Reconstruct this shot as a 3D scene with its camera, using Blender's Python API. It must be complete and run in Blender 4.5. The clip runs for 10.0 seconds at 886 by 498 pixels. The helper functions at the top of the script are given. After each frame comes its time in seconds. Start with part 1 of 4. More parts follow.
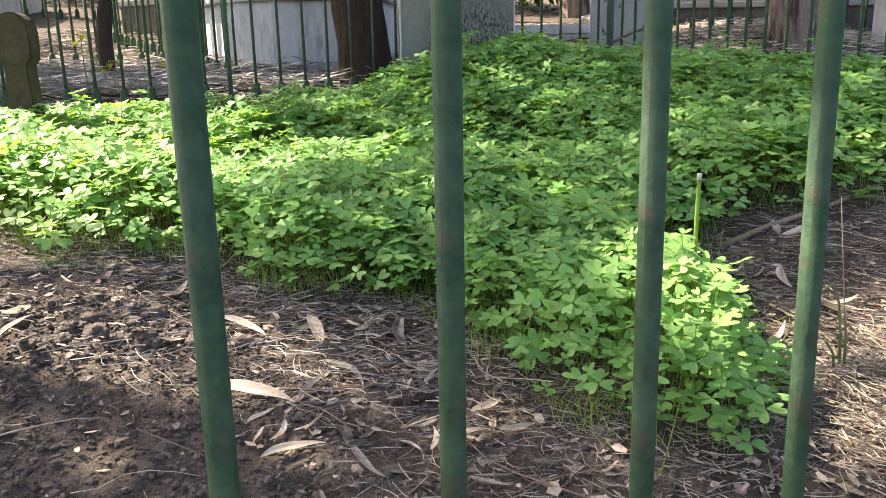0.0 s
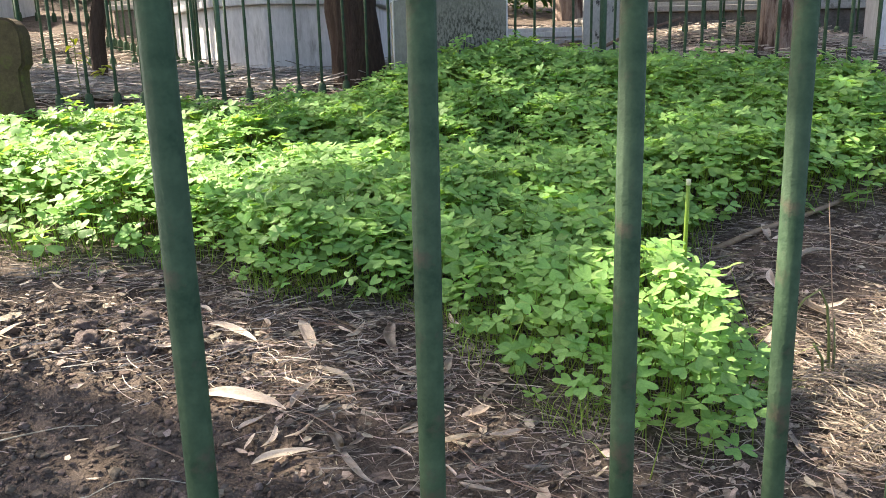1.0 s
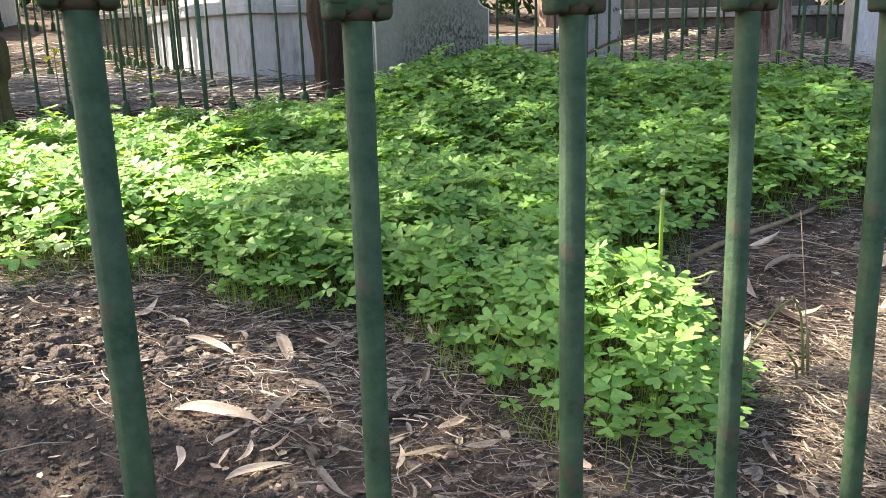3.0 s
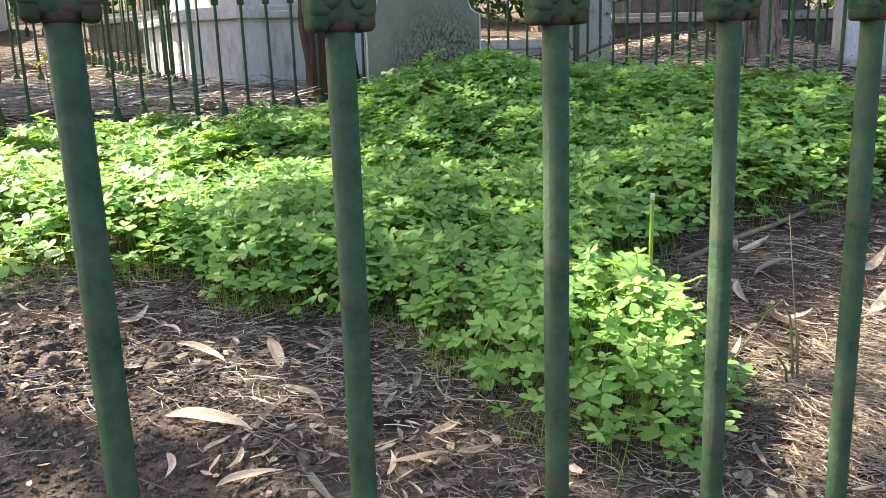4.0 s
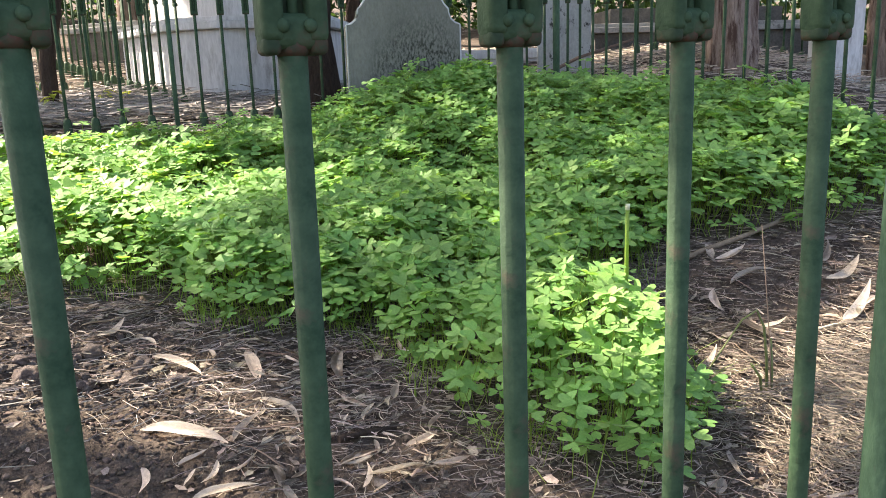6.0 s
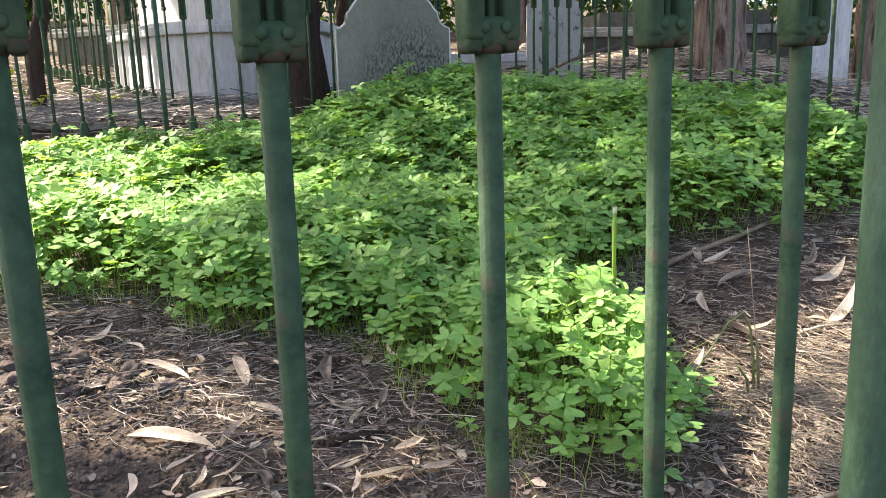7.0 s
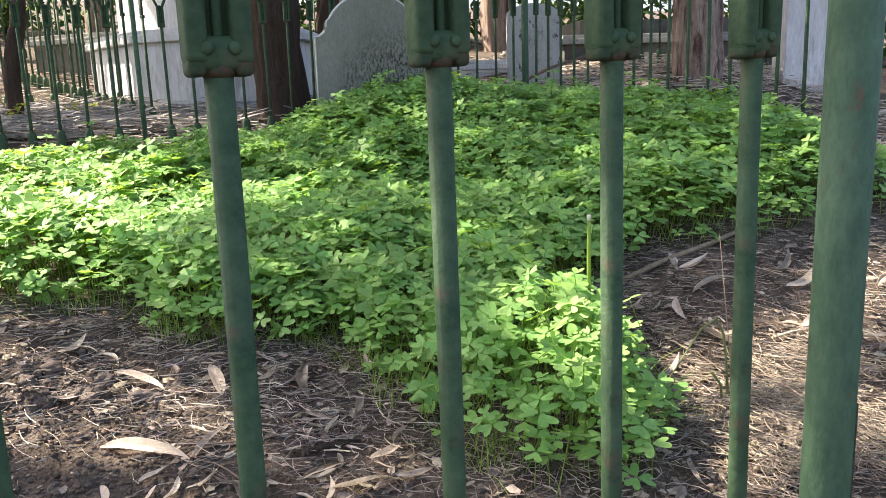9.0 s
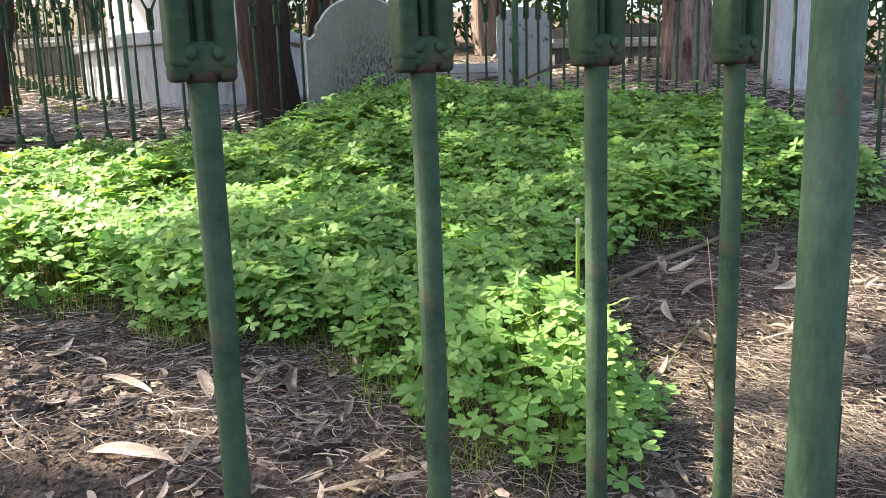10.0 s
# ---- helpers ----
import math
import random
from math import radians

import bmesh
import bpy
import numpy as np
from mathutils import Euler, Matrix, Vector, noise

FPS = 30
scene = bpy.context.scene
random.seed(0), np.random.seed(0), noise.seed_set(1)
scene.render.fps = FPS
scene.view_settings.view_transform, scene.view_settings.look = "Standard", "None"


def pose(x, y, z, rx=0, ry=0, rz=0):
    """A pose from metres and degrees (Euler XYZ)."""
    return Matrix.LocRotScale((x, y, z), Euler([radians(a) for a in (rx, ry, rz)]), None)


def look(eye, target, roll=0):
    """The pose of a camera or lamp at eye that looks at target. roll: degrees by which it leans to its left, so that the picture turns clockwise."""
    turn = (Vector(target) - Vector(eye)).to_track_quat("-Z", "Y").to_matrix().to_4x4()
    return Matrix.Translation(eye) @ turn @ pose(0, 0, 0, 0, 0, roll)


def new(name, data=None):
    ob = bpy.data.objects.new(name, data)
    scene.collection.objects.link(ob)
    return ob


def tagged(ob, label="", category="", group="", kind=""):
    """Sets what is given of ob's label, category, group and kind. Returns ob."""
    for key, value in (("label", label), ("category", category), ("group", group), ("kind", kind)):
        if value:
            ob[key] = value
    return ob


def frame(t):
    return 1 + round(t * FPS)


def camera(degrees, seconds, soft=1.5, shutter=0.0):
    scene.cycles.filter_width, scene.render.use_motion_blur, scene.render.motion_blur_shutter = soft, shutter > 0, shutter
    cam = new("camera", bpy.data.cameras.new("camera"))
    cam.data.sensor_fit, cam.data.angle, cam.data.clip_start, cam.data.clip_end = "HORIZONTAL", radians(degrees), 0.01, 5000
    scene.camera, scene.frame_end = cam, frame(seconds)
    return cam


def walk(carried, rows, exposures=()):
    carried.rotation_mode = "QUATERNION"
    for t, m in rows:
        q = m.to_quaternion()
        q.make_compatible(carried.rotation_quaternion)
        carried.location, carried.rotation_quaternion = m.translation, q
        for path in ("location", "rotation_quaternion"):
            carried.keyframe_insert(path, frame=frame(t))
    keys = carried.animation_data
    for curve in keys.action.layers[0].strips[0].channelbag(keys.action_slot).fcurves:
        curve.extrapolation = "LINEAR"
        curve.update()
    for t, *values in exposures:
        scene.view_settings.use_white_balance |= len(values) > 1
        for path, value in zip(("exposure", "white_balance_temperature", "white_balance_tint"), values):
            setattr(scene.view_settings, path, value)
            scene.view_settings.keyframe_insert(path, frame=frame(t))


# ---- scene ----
cam = camera(59.1, 10.0, soft=0.92)
PATH = [
    (0, (-0.151, -0.377, 0.751), (0.553, 1.437, 0.289), -1.3),
    (0.5, (-0.147, -0.383, 0.758), (0.561, 1.43, 0.297), -1.4),
    (1, (-0.143, -0.384, 0.76), (0.572, 1.427, 0.303), -1.4),
    (1.5, (-0.138, -0.387, 0.763), (0.584, 1.422, 0.31), -1.4),
    (2, (-0.131, -0.389, 0.764), (0.598, 1.418, 0.314), -1.5),
    (2.5, (-0.124, -0.392, 0.768), (0.612, 1.413, 0.321), -1.6),
    (4, (-0.115, -0.398, 0.774), (0.645, 1.4, 0.34), -1.8),
    (4.5, (-0.114, -0.4, 0.777), (0.656, 1.395, 0.348), -1.8),
    (5, (-0.111, -0.403, 0.779), (0.668, 1.39, 0.355), -1.8),
    (5.5, (-0.105, -0.405, 0.78), (0.683, 1.385, 0.361), -1.8),
    (7, (-0.096, -0.413, 0.782), (0.723, 1.365, 0.375), -1.9),
    (7.5, (-0.092, -0.416, 0.783), (0.736, 1.359, 0.381), -1.9),
    (8, (-0.09, -0.418, 0.784), (0.748, 1.354, 0.386), -2.0),
    (8.5, (-0.085, -0.421, 0.784), (0.762, 1.348, 0.389), -2.0),
    (9, (-0.08, -0.424, 0.785), (0.777, 1.34, 0.393), -2.0),
    (9.5, (-0.078, -0.425, 0.785), (0.79, 1.334, 0.397), -1.9),
    (10, (-0.077, -0.427, 0.786), (0.801, 1.328, 0.401), -1.9),
]
walk(cam, [(t, look(eye, target, roll)) for t, eye, target, roll in PATH], [(0.0, 2.73, 6950, 13), (10.0, 2.73, 6950, 13)])

# ---- world and sun ----
world = bpy.data.worlds.new("sky")
scene.world = world
world.use_nodes = True
wn = world.node_tree
sky = wn.nodes.new("ShaderNodeTexSky")
sky.sky_type = "NISHITA"
sky.sun_disc = False
sky.air_density, sky.dust_density = 0.8, 4.0
TO_SUN = Vector((-0.55, 0.62, 0.95)).normalized()
sky.sun_elevation = math.asin(TO_SUN.z)
sky.sun_rotation = math.atan2(TO_SUN.x, TO_SUN.y)
wn.nodes["Background"].inputs[1].default_value = 0.092
wn.links.new(sky.outputs[0], wn.nodes["Background"].inputs[0])
sun_data = bpy.data.lights.new("sun", "SUN")
sun_data.energy, sun_data.angle, sun_data.color = 3.3, radians(0.6), (1.0, 0.93, 0.80)
sun = new("sun", sun_data)
sun.matrix_world = look(TO_SUN * 30, (0, 0, 0))


# ---- materials ----
def material(name, dark, light, scale=20.0, rough=0.8, bump=0.3, fine=160.0, spec=0.3, metal=0.0, translucent=None,
             island=0.0, objectwise=0.0, stain=None, stain_scale=6.0, stain_cut=(0.55, 0.68), stretch=(1, 1, 1), relief=0.004, colony=None):
    """Two colours mixed by coarse and fine noise, with an optional third stain colour, fine relief and per-piece variation."""
    m = bpy.data.materials.new(name)
    m.use_nodes = True
    nt = m.node_tree
    bsdf = nt.nodes["Principled BSDF"]
    coord = nt.nodes.new("ShaderNodeTexCoord")
    mapping = nt.nodes.new("ShaderNodeMapping")
    mapping.inputs["Scale"].default_value = stretch
    nt.links.new(coord.outputs["Object"], mapping.inputs[0])

    def tex(s, detail=4.0, rgh=0.6):
        n = nt.nodes.new("ShaderNodeTexNoise")
        n.inputs["Scale"].default_value, n.inputs["Detail"].default_value, n.inputs["Roughness"].default_value = s, detail, rgh
        nt.links.new(mapping.outputs[0], n.inputs["Vector"])
        return n.outputs["Fac"]

    def ramp(socket, a, b):
        r = nt.nodes.new("ShaderNodeMapRange")
        r.inputs["From Min"].default_value, r.inputs["From Max"].default_value = a, b
        nt.links.new(socket, r.inputs["Value"])
        return r.outputs["Result"]

    def mix(fac, a, b):
        n = nt.nodes.new("ShaderNodeMix")
        n.data_type = "RGBA"
        for sock, v in ((n.inputs[0], fac), (n.inputs[6], a), (n.inputs[7], b)):
            if isinstance(v, (tuple, float, int)):
                sock.default_value = (*v, 1.0) if isinstance(v, tuple) else v
            else:
                nt.links.new(v, sock)
        return n.outputs[2]

    coarse, grain = tex(scale), tex(fine, 3.0, 0.7)
    colour = mix(ramp(coarse, 0.3, 0.7), dark, light)
    dirt = mix(ramp(grain, 0.35, 0.75), tuple(c * 0.78 for c in dark), tuple(min(1, c * 1.15) for c in light))
    colour = mix(0.35, colour, dirt)
    if stain:
        spots = ramp(tex(stain_scale, 6.0, 0.7), *stain_cut)
        if colony:
            # the stain grows in one ragged patch: centre and radius, object space
            far = nt.nodes.new("ShaderNodeVectorMath")
            far.operation = "DISTANCE"
            far.inputs[1].default_value = colony[:3]
            nt.links.new(coord.outputs["Object"], far.inputs[0])
            ragged = nt.nodes.new("ShaderNodeMath")
            ragged.operation, ragged.inputs[1].default_value = "MULTIPLY_ADD", 0.35
            nt.links.new(tex(9.0, 5.0, 0.7), ragged.inputs[0])
            nt.links.new(far.outputs["Value"], ragged.inputs[2])
            patch = nt.nodes.new("ShaderNodeMath")
            patch.operation = "MULTIPLY"
            nt.links.new(spots, patch.inputs[0])
            nt.links.new(ramp(ragged.outputs[0], colony[3] + 0.30, colony[3] + 0.10), patch.inputs[1])
            spots = patch.outputs[0]
        colour = mix(spots, colour, stain)
    if island or objectwise:
        if island:
            src = nt.nodes.new("ShaderNodeNewGeometry").outputs["Random Per Island"]
        else:
            src = nt.nodes.new("ShaderNodeObjectInfo").outputs["Random"]
        hsv = nt.nodes.new("ShaderNodeHueSaturation")
        amt = island or objectwise
        v = nt.nodes.new("ShaderNodeMapRange")
        v.inputs["To Min"].default_value, v.inputs["To Max"].default_value = 1 - amt, 1 + amt
        nt.links.new(src, v.inputs["Value"])
        nt.links.new(v.outputs[0], hsv.inputs["Value"])
        hh = nt.nodes.new("ShaderNodeMapRange")
        hh.inputs["To Min"].default_value, hh.inputs["To Max"].default_value = 0.5 - amt * 0.05, 0.5 + amt * 0.05
        mul = nt.nodes.new("ShaderNodeMath")
        mul.operation = "MULTIPLY"
        mul.inputs[1].default_value = 7.31
        fr = nt.nodes.new("ShaderNodeMath")
        fr.operation = "FRACT"
        nt.links.new(src, mul.inputs[0])
        nt.links.new(mul.outputs[0], fr.inputs[0])
        nt.links.new(fr.outputs[0], hh.inputs["Value"])
        nt.links.new(hh.outputs[0], hsv.inputs["Hue"])
        nt.links.new(colour, hsv.inputs["Color"])
        colour = hsv.outputs[0]
    nt.links.new(colour, bsdf.inputs["Base Color"])
    bsdf.inputs["Roughness"].default_value = rough
    bsdf.inputs["Metallic"].default_value = metal
    bsdf.inputs["Specular IOR Level"].default_value = spec
    if bump:
        b = nt.nodes.new("ShaderNodeBump")
        b.inputs["Strength"].default_value, b.inputs["Distance"].default_value = bump, relief
        nt.links.new(mix(0.5, coarse, grain), b.inputs["Height"])
        nt.links.new(b.outputs[0], bsdf.inputs["Normal"])
    if translucent:
        tr = nt.nodes.new("ShaderNodeBsdfTranslucent")
        hs = nt.nodes.new("ShaderNodeMix")
        hs.data_type, hs.blend_type = "RGBA", "MULTIPLY"
        hs.inputs[0].default_value = 1.0
        nt.links.new(colour, hs.inputs[6])
        hs.inputs[7].default_value = (*translucent, 1.0)
        nt.links.new(hs.outputs[2], tr.inputs["Color"])
        ms = nt.nodes.new("ShaderNodeMixShader")
        ms.inputs[0].default_value = 0.40
        nt.links.new(bsdf.outputs[0], ms.inputs[1])
        nt.links.new(tr.outputs[0], ms.inputs[2])
        nt.links.new(ms.outputs[0], nt.nodes["Material Output"].inputs["Surface"])
    return m


# dark tones of SOIL, CRUMB and STRAW are deepened to paint in crevice shade
SOIL = material("soil", (0.026, 0.0195, 0.015), (0.172, 0.135, 0.108), 11, 0.95, 1.0, 110, 0.1, stain=(0.18, 0.145, 0.12), stain_scale=7, stain_cut=(0.58, 0.75), relief=0.02)
CRUMB = material("soil_crumb", (0.036, 0.027, 0.021), (0.190, 0.150, 0.120), 30, 0.95, 0.6, 160, 0.1, island=0.4)
GREEN = material("green_paint", (0.013, 0.038, 0.018), (0.070, 0.116, 0.062), 16, 0.66, 0.7, 95, 0.14, stain=(0.080, 0.066, 0.045), stain_scale=30, stain_cut=(0.56, 0.74), relief=0.003)
# dry clods, painted paler than the ground to brighten the sunlit band
SUNLIT_DRY_SOIL = material("sunlit_dry_soil", (0.23, 0.18, 0.155), (0.48, 0.405, 0.36), 1.6, 0.95, 0.9, 14, 0.1, stain=(0.10, 0.075, 0.064), stain_scale=2.2, objectwise=0.25, relief=0.3)
SHOOT = material("dull_shoot", (0.10, 0.13, 0.04), (0.19, 0.21, 0.08), 30, 0.6, 0.1, 90, 0.3)
POST_PAINT = material("worn_post_paint", (0.030, 0.070, 0.042), (0.088, 0.150, 0.090), 26, 0.62, 0.9, 130, 0.16, stain=(0.10, 0.066, 0.045), stain_scale=48, stain_cut=(0.60, 0.70), stretch=(1, 1, 0.45), relief=0.003)
RUSTY = material("rusty_paint", (0.018, 0.04, 0.022), (0.05, 0.075, 0.042), 30, 0.8, 0.7, 140, 0.2, stain=(0.085, 0.042, 0.028), stain_scale=38, stain_cut=(0.50, 0.66), relief=0.002)
CLOVER = material("clover_leaf", (0.168, 0.332, 0.088), (0.295, 0.492, 0.165), 30, 0.55, 0.15, 220, 0.32, translucent=(1.45, 1.4, 0.55), island=0.22, relief=0.001)
CLOVER_OB = material("clover_leaf_single", (0.168, 0.332, 0.088), (0.295, 0.492, 0.165), 30, 0.55, 0.15, 220, 0.32, translucent=(1.45, 1.4, 0.55), objectwise=0.22, relief=0.001)
STEM = material("clover_stem", (0.19, 0.30, 0.05), (0.28, 0.40, 0.09), 30, 0.5, 0.1, 220, 0.3, translucent=(1.2, 1.2, 0.6), island=0.2)
DRY = material("dry_leaf", (0.50, 0.43, 0.36), (0.80, 0.73, 0.65), 6, 0.6, 0.3, 30, 0.3, translucent=(0.8, 0.7, 0.55), objectwise=0.28, stain=(0.30, 0.20, 0.13), stain_scale=5, stain_cut=(0.62, 0.8), stretch=(1, 3, 1), relief=0.01)
PALE_STRAW = material("pale_litter", (0.24, 0.19, 0.145), (0.58, 0.50, 0.41), 30, 0.8, 0.3, 200, 0.2, island=0.55)
STRAW = material("straw", (0.075, 0.056, 0.043), (0.43, 0.36, 0.29), 30, 0.8, 0.3, 200, 0.2, island=0.6)
TWIG = material("twig", (0.13, 0.09, 0.065), (0.27, 0.20, 0.15), 40, 0.85, 0.5, 200, 0.2, objectwise=0.3)
GREY_TWIG = material("grey_twig", (0.16, 0.145, 0.13), (0.46, 0.42, 0.38), 30, 0.85, 0.3, 200, 0.15, island=0.5)
TUFT = material("feathery_needles", (0.13, 0.105, 0.08), (0.38, 0.32, 0.25), 30, 0.8, 0.3, 200, 0.2, island=0.5)
PLASTER = material("white_plaster", (0.47, 0.465, 0.46), (0.72, 0.71, 0.70), 9, 0.85, 0.4, 70, 0.2, stain=(0.22, 0.21, 0.19), stain_scale=11, stain_cut=(0.56, 0.75), stretch=(1, 1, 0.22))
GREY_STONE = material("grey_stone", (0.135, 0.137, 0.112), (0.27, 0.267, 0.225), 4, 0.85, 0.5, 90, 0.2, stain=(0.068, 0.072, 0.055), stain_scale=95, stain_cut=(0.52, 0.62), stretch=(1, 1, 0.5))
LICHEN_STONE = material("lichened_stone", (0.150, 0.150, 0.122), (0.25, 0.247, 0.205), 4, 0.85, 0.5, 90, 0.2, stain=(0.040, 0.043, 0.030), stain_scale=95, stain_cut=(0.44, 0.58), stretch=(1, 1, 0.5), colony=(0.10, -0.04, 0.42, 0.22))
MOSS_STONE = material("mossy_stone", (0.045, 0.034, 0.022), (0.105, 0.080, 0.048), 12, 0.9, 0.8, 90, 0.15, stain=(0.085, 0.09, 0.03), stain_scale=9)
DARK_STONE = material("dark_stone", (0.055, 0.052, 0.046), (0.16, 0.145, 0.125), 6, 0.9, 0.6, 60, 0.2, stain=(0.05, 0.05, 0.045), stain_scale=8)
LEDGE = material("pale_ledge", (0.22, 0.21, 0.19), (0.42, 0.40, 0.36), 9, 0.9, 0.5, 70, 0.2, stain=(0.10, 0.095, 0.08), stain_scale=10)
BARK = material("bark", (0.028, 0.020, 0.015), (0.090, 0.064, 0.048), 10, 0.9, 0.9, 60, 0.15, stain=(0.05, 0.032, 0.026), stain_scale=9, stretch=(2.2, 2.2, 0.3), relief=0.02)
PALE_BARK = material("pale_bark", (0.13, 0.08, 0.06), (0.43, 0.34, 0.28), 9, 0.9, 1.0, 60, 0.15, stain=(0.085, 0.05, 0.038), stain_scale=6, stain_cut=(0.52, 0.60), stretch=(2.6, 2.6, 0.28), relief=0.02)
TREE_LEAF = material("tree_leaf", (0.04, 0.085, 0.025), (0.08, 0.14, 0.045), 8, 0.55, 0.1, 60, 0.3, translucent=(1.0, 1.0, 0.5), island=0.3)
CREAM = material("cut_stalk", (0.55, 0.56, 0.36), (0.66, 0.66, 0.45), 30, 0.6, 0.1, 90, 0.3)


# ---- mesh helpers ----
def mesh_object(name, verts, faces, mats, parent=None, label="", smooth=False, slots=None):
    me = bpy.data.meshes.new(name)
    me.from_pydata(verts if isinstance(verts, list) else verts.tolist(), [], faces if isinstance(faces, list) else faces.tolist())
    for m in mats:
        me.materials.append(m)
    if slots is not None:
        me.polygons.foreach_set("material_index", slots)
    if smooth:
        me.polygons.foreach_set("use_smooth", [True] * len(me.polygons))
    me.update()
    ob = new(name, me)
    if parent:
        ob.parent = parent
    if label:
        ob["label"] = label
    return ob


def part(name, bm, mat, parent=None, label="", smooth=True):
    me = bpy.data.meshes.new(name)
    bm.to_mesh(me)
    bm.free()
    me.materials.append(mat)
    if smooth:
        me.polygons.foreach_set("use_smooth", [len(p.vertices) == 4 and p.area < 0.02 for p in me.polygons])
    ob = new(name, me)
    if parent:
        ob.parent = parent
    if label:
        ob["label"] = label
    return ob


def tube(bm, pts, radii, n=8, cap=True):
    """A round tube through the points, with a radius at each."""
    pts = [Vector(p) for p in pts]
    rings = []
    up = Vector((0.31, 0.17, 0.93))
    for i, p in enumerate(pts):
        d = (pts[min(i + 1, len(pts) - 1)] - pts[max(i - 1, 0)]).normalized()
        a = d.cross(up if abs(d.dot(up)) < 0.95 else Vector((1, 0, 0))).normalized()
        b = d.cross(a)
        rings.append([bm.verts.new(p + radii[i] * (math.cos(k * 2 * math.pi / n) * a + math.sin(k * 2 * math.pi / n) * b)) for k in range(n)])
    for r, s in zip(rings, rings[1:]):
        for k in range(n):
            bm.faces.new((r[k], r[(k + 1) % n], s[(k + 1) % n], s[k]))
    if cap:
        bm.faces.new(rings[0][::-1])
        bm.faces.new(rings[-1])
    bmesh.ops.recalc_face_normals(bm, faces=bm.faces)


def block(bm, cx, cy, cz, sx, sy, sz, bevel=0.004, segs=2, taper=1.0):
    """A box centred at c with bevelled edges; taper narrows its top."""
    m = bmesh.ops.create_cube(bm, size=1.0)
    for v in m["verts"]:
        k = taper if v.co.z > 0 else 1.0
        v.co = Vector((cx + v.co.x * sx * k, cy + v.co.y * sy * k, cz + v.co.z * sz))
    edges = list({e for v in m["verts"] for e in v.link_edges})
    if bevel:
        bmesh.ops.bevel(bm, geom=edges, offset=bevel, segments=segs, affect="EDGES", profile=0.6)


def prism(bm, plan, z0, z1, bevel=0.0):
    lo = [bm.verts.new((x, y, z0)) for x, y in plan]
    hi = [bm.verts.new((x, y, z1)) for x, y in plan]
    n = len(plan)
    fs = [bm.faces.new(lo[::-1]), bm.faces.new(hi)]
    for i in range(n):
        fs.append(bm.faces.new((lo[i], lo[(i + 1) % n], hi[(i + 1) % n], hi[i])))
    bmesh.ops.recalc_face_normals(bm, faces=fs)
    if bevel:
        bmesh.ops.bevel(bm, geom=list({e for f in fs for e in f.edges}), offset=bevel, segments=2, affect="EDGES", profile=0.6)


def empty(name, x=0, y=0, z=0):
    ob = new(name)
    ob.location = (x, y, z)
    ob.empty_display_size = 0.1
    return ob


# ---- ground ----
def bump_at(x, y, cx, cy, a, s):
    return a * math.exp(-((x - cx) ** 2 + (y - cy) ** 2) / (2 * s * s))


def ground_z(x, y):
    """The smooth lie of the land: a slope that climbs away from the near fence, with low mounds."""
    far = min(y, 30.0)
    z = 0.03 + 0.10 * far + 0.022 * max(0.0, far - 1.0) ** 2
    if far > 4.0:
        z -= 0.022 * (far - 4.0) ** 2 + 0.09 * (far - 4.0)
    if y < 0:
        z = 0.03 + 0.10 * max(y, -1.5)
    return (z + bump_at(x, y, 1.75, 1.35, 0.13, 0.42) + bump_at(x, y, -0.7, 1.7, 0.10, 0.5) + bump_at(x, y, 1.55, 3.05, 0.205, 0.45)
            + bump_at(x, y, 2.55, 2.15, 0.27, 0.6) + bump_at(x, y, 3.9, 3.5, 0.32, 0.8) + bump_at(x, y, 4.6, 5.4, 0.27, 0.9) + bump_at(x, y, 2.7, 1.55, 0.15, 0.35))


def rough_z(x, y):
    """ground_z with clods and small hollows where the soil is bare."""
    p = Vector((x, y, 0.0))
    z = ground_z(x, y) + 0.012 * noise.noise(p * 4.0) + 0.006 * noise.noise(p * 13.0)
    clods = max(0.0, noise.noise(p * 24.0 + Vector((3, 1, 0)))) * 0.026 + max(0.0, noise.noise(p * 47.0)) * 0.014
    bank = 1.3 * math.exp(-((x + 0.15) ** 2 / 0.18 + (y - 1.30) ** 2 / 0.03)) + 0.12 * math.exp(-((x + 0.35) ** 2 / 0.12 + (y - 0.9) ** 2 / 0.12))
    return z + clods * (0.26 + 0.30 * math.exp(-((x + 0.35) ** 2 / 0.16 + (y - 0.85) ** 2 / 0.14)) + 1.0 * min(1.0, bank))


def axis_steps(lo, hi, fine, out_lo, out_hi):
    xs = list(np.arange(lo, hi, fine))
    step, x, left, right = fine, lo, [], []
    while x > out_lo:
        step *= 1.22
        x -= step
        left.append(x)
    step, x = fine, hi
    while x < out_hi:
        x += step
        right.append(x)
        step *= 1.22
    return left[::-1] + xs + right


gx = axis_steps(-0.9, 2.2, 0.0125, -160, 160)
gy = axis_steps(0.40, 1.75, 0.0125, -60, 260)
gverts = [(x, y, rough_z(x, y)) for y in gy for x in gx]
nx = len(gx)
gfaces = [(j * nx + i, j * nx + i + 1, (j + 1) * nx + i + 1, (j + 1) * nx + i) for j in range(len(gy) - 1) for i in range(nx - 1)]
ground = mesh_object("ground", gverts, gfaces, [SOIL], smooth=True)
tagged(ground, "brown crumbly cemetery soil sloping up under trees", "ground", kind="structure")

# ---- fences ----
PITCH = 0.127


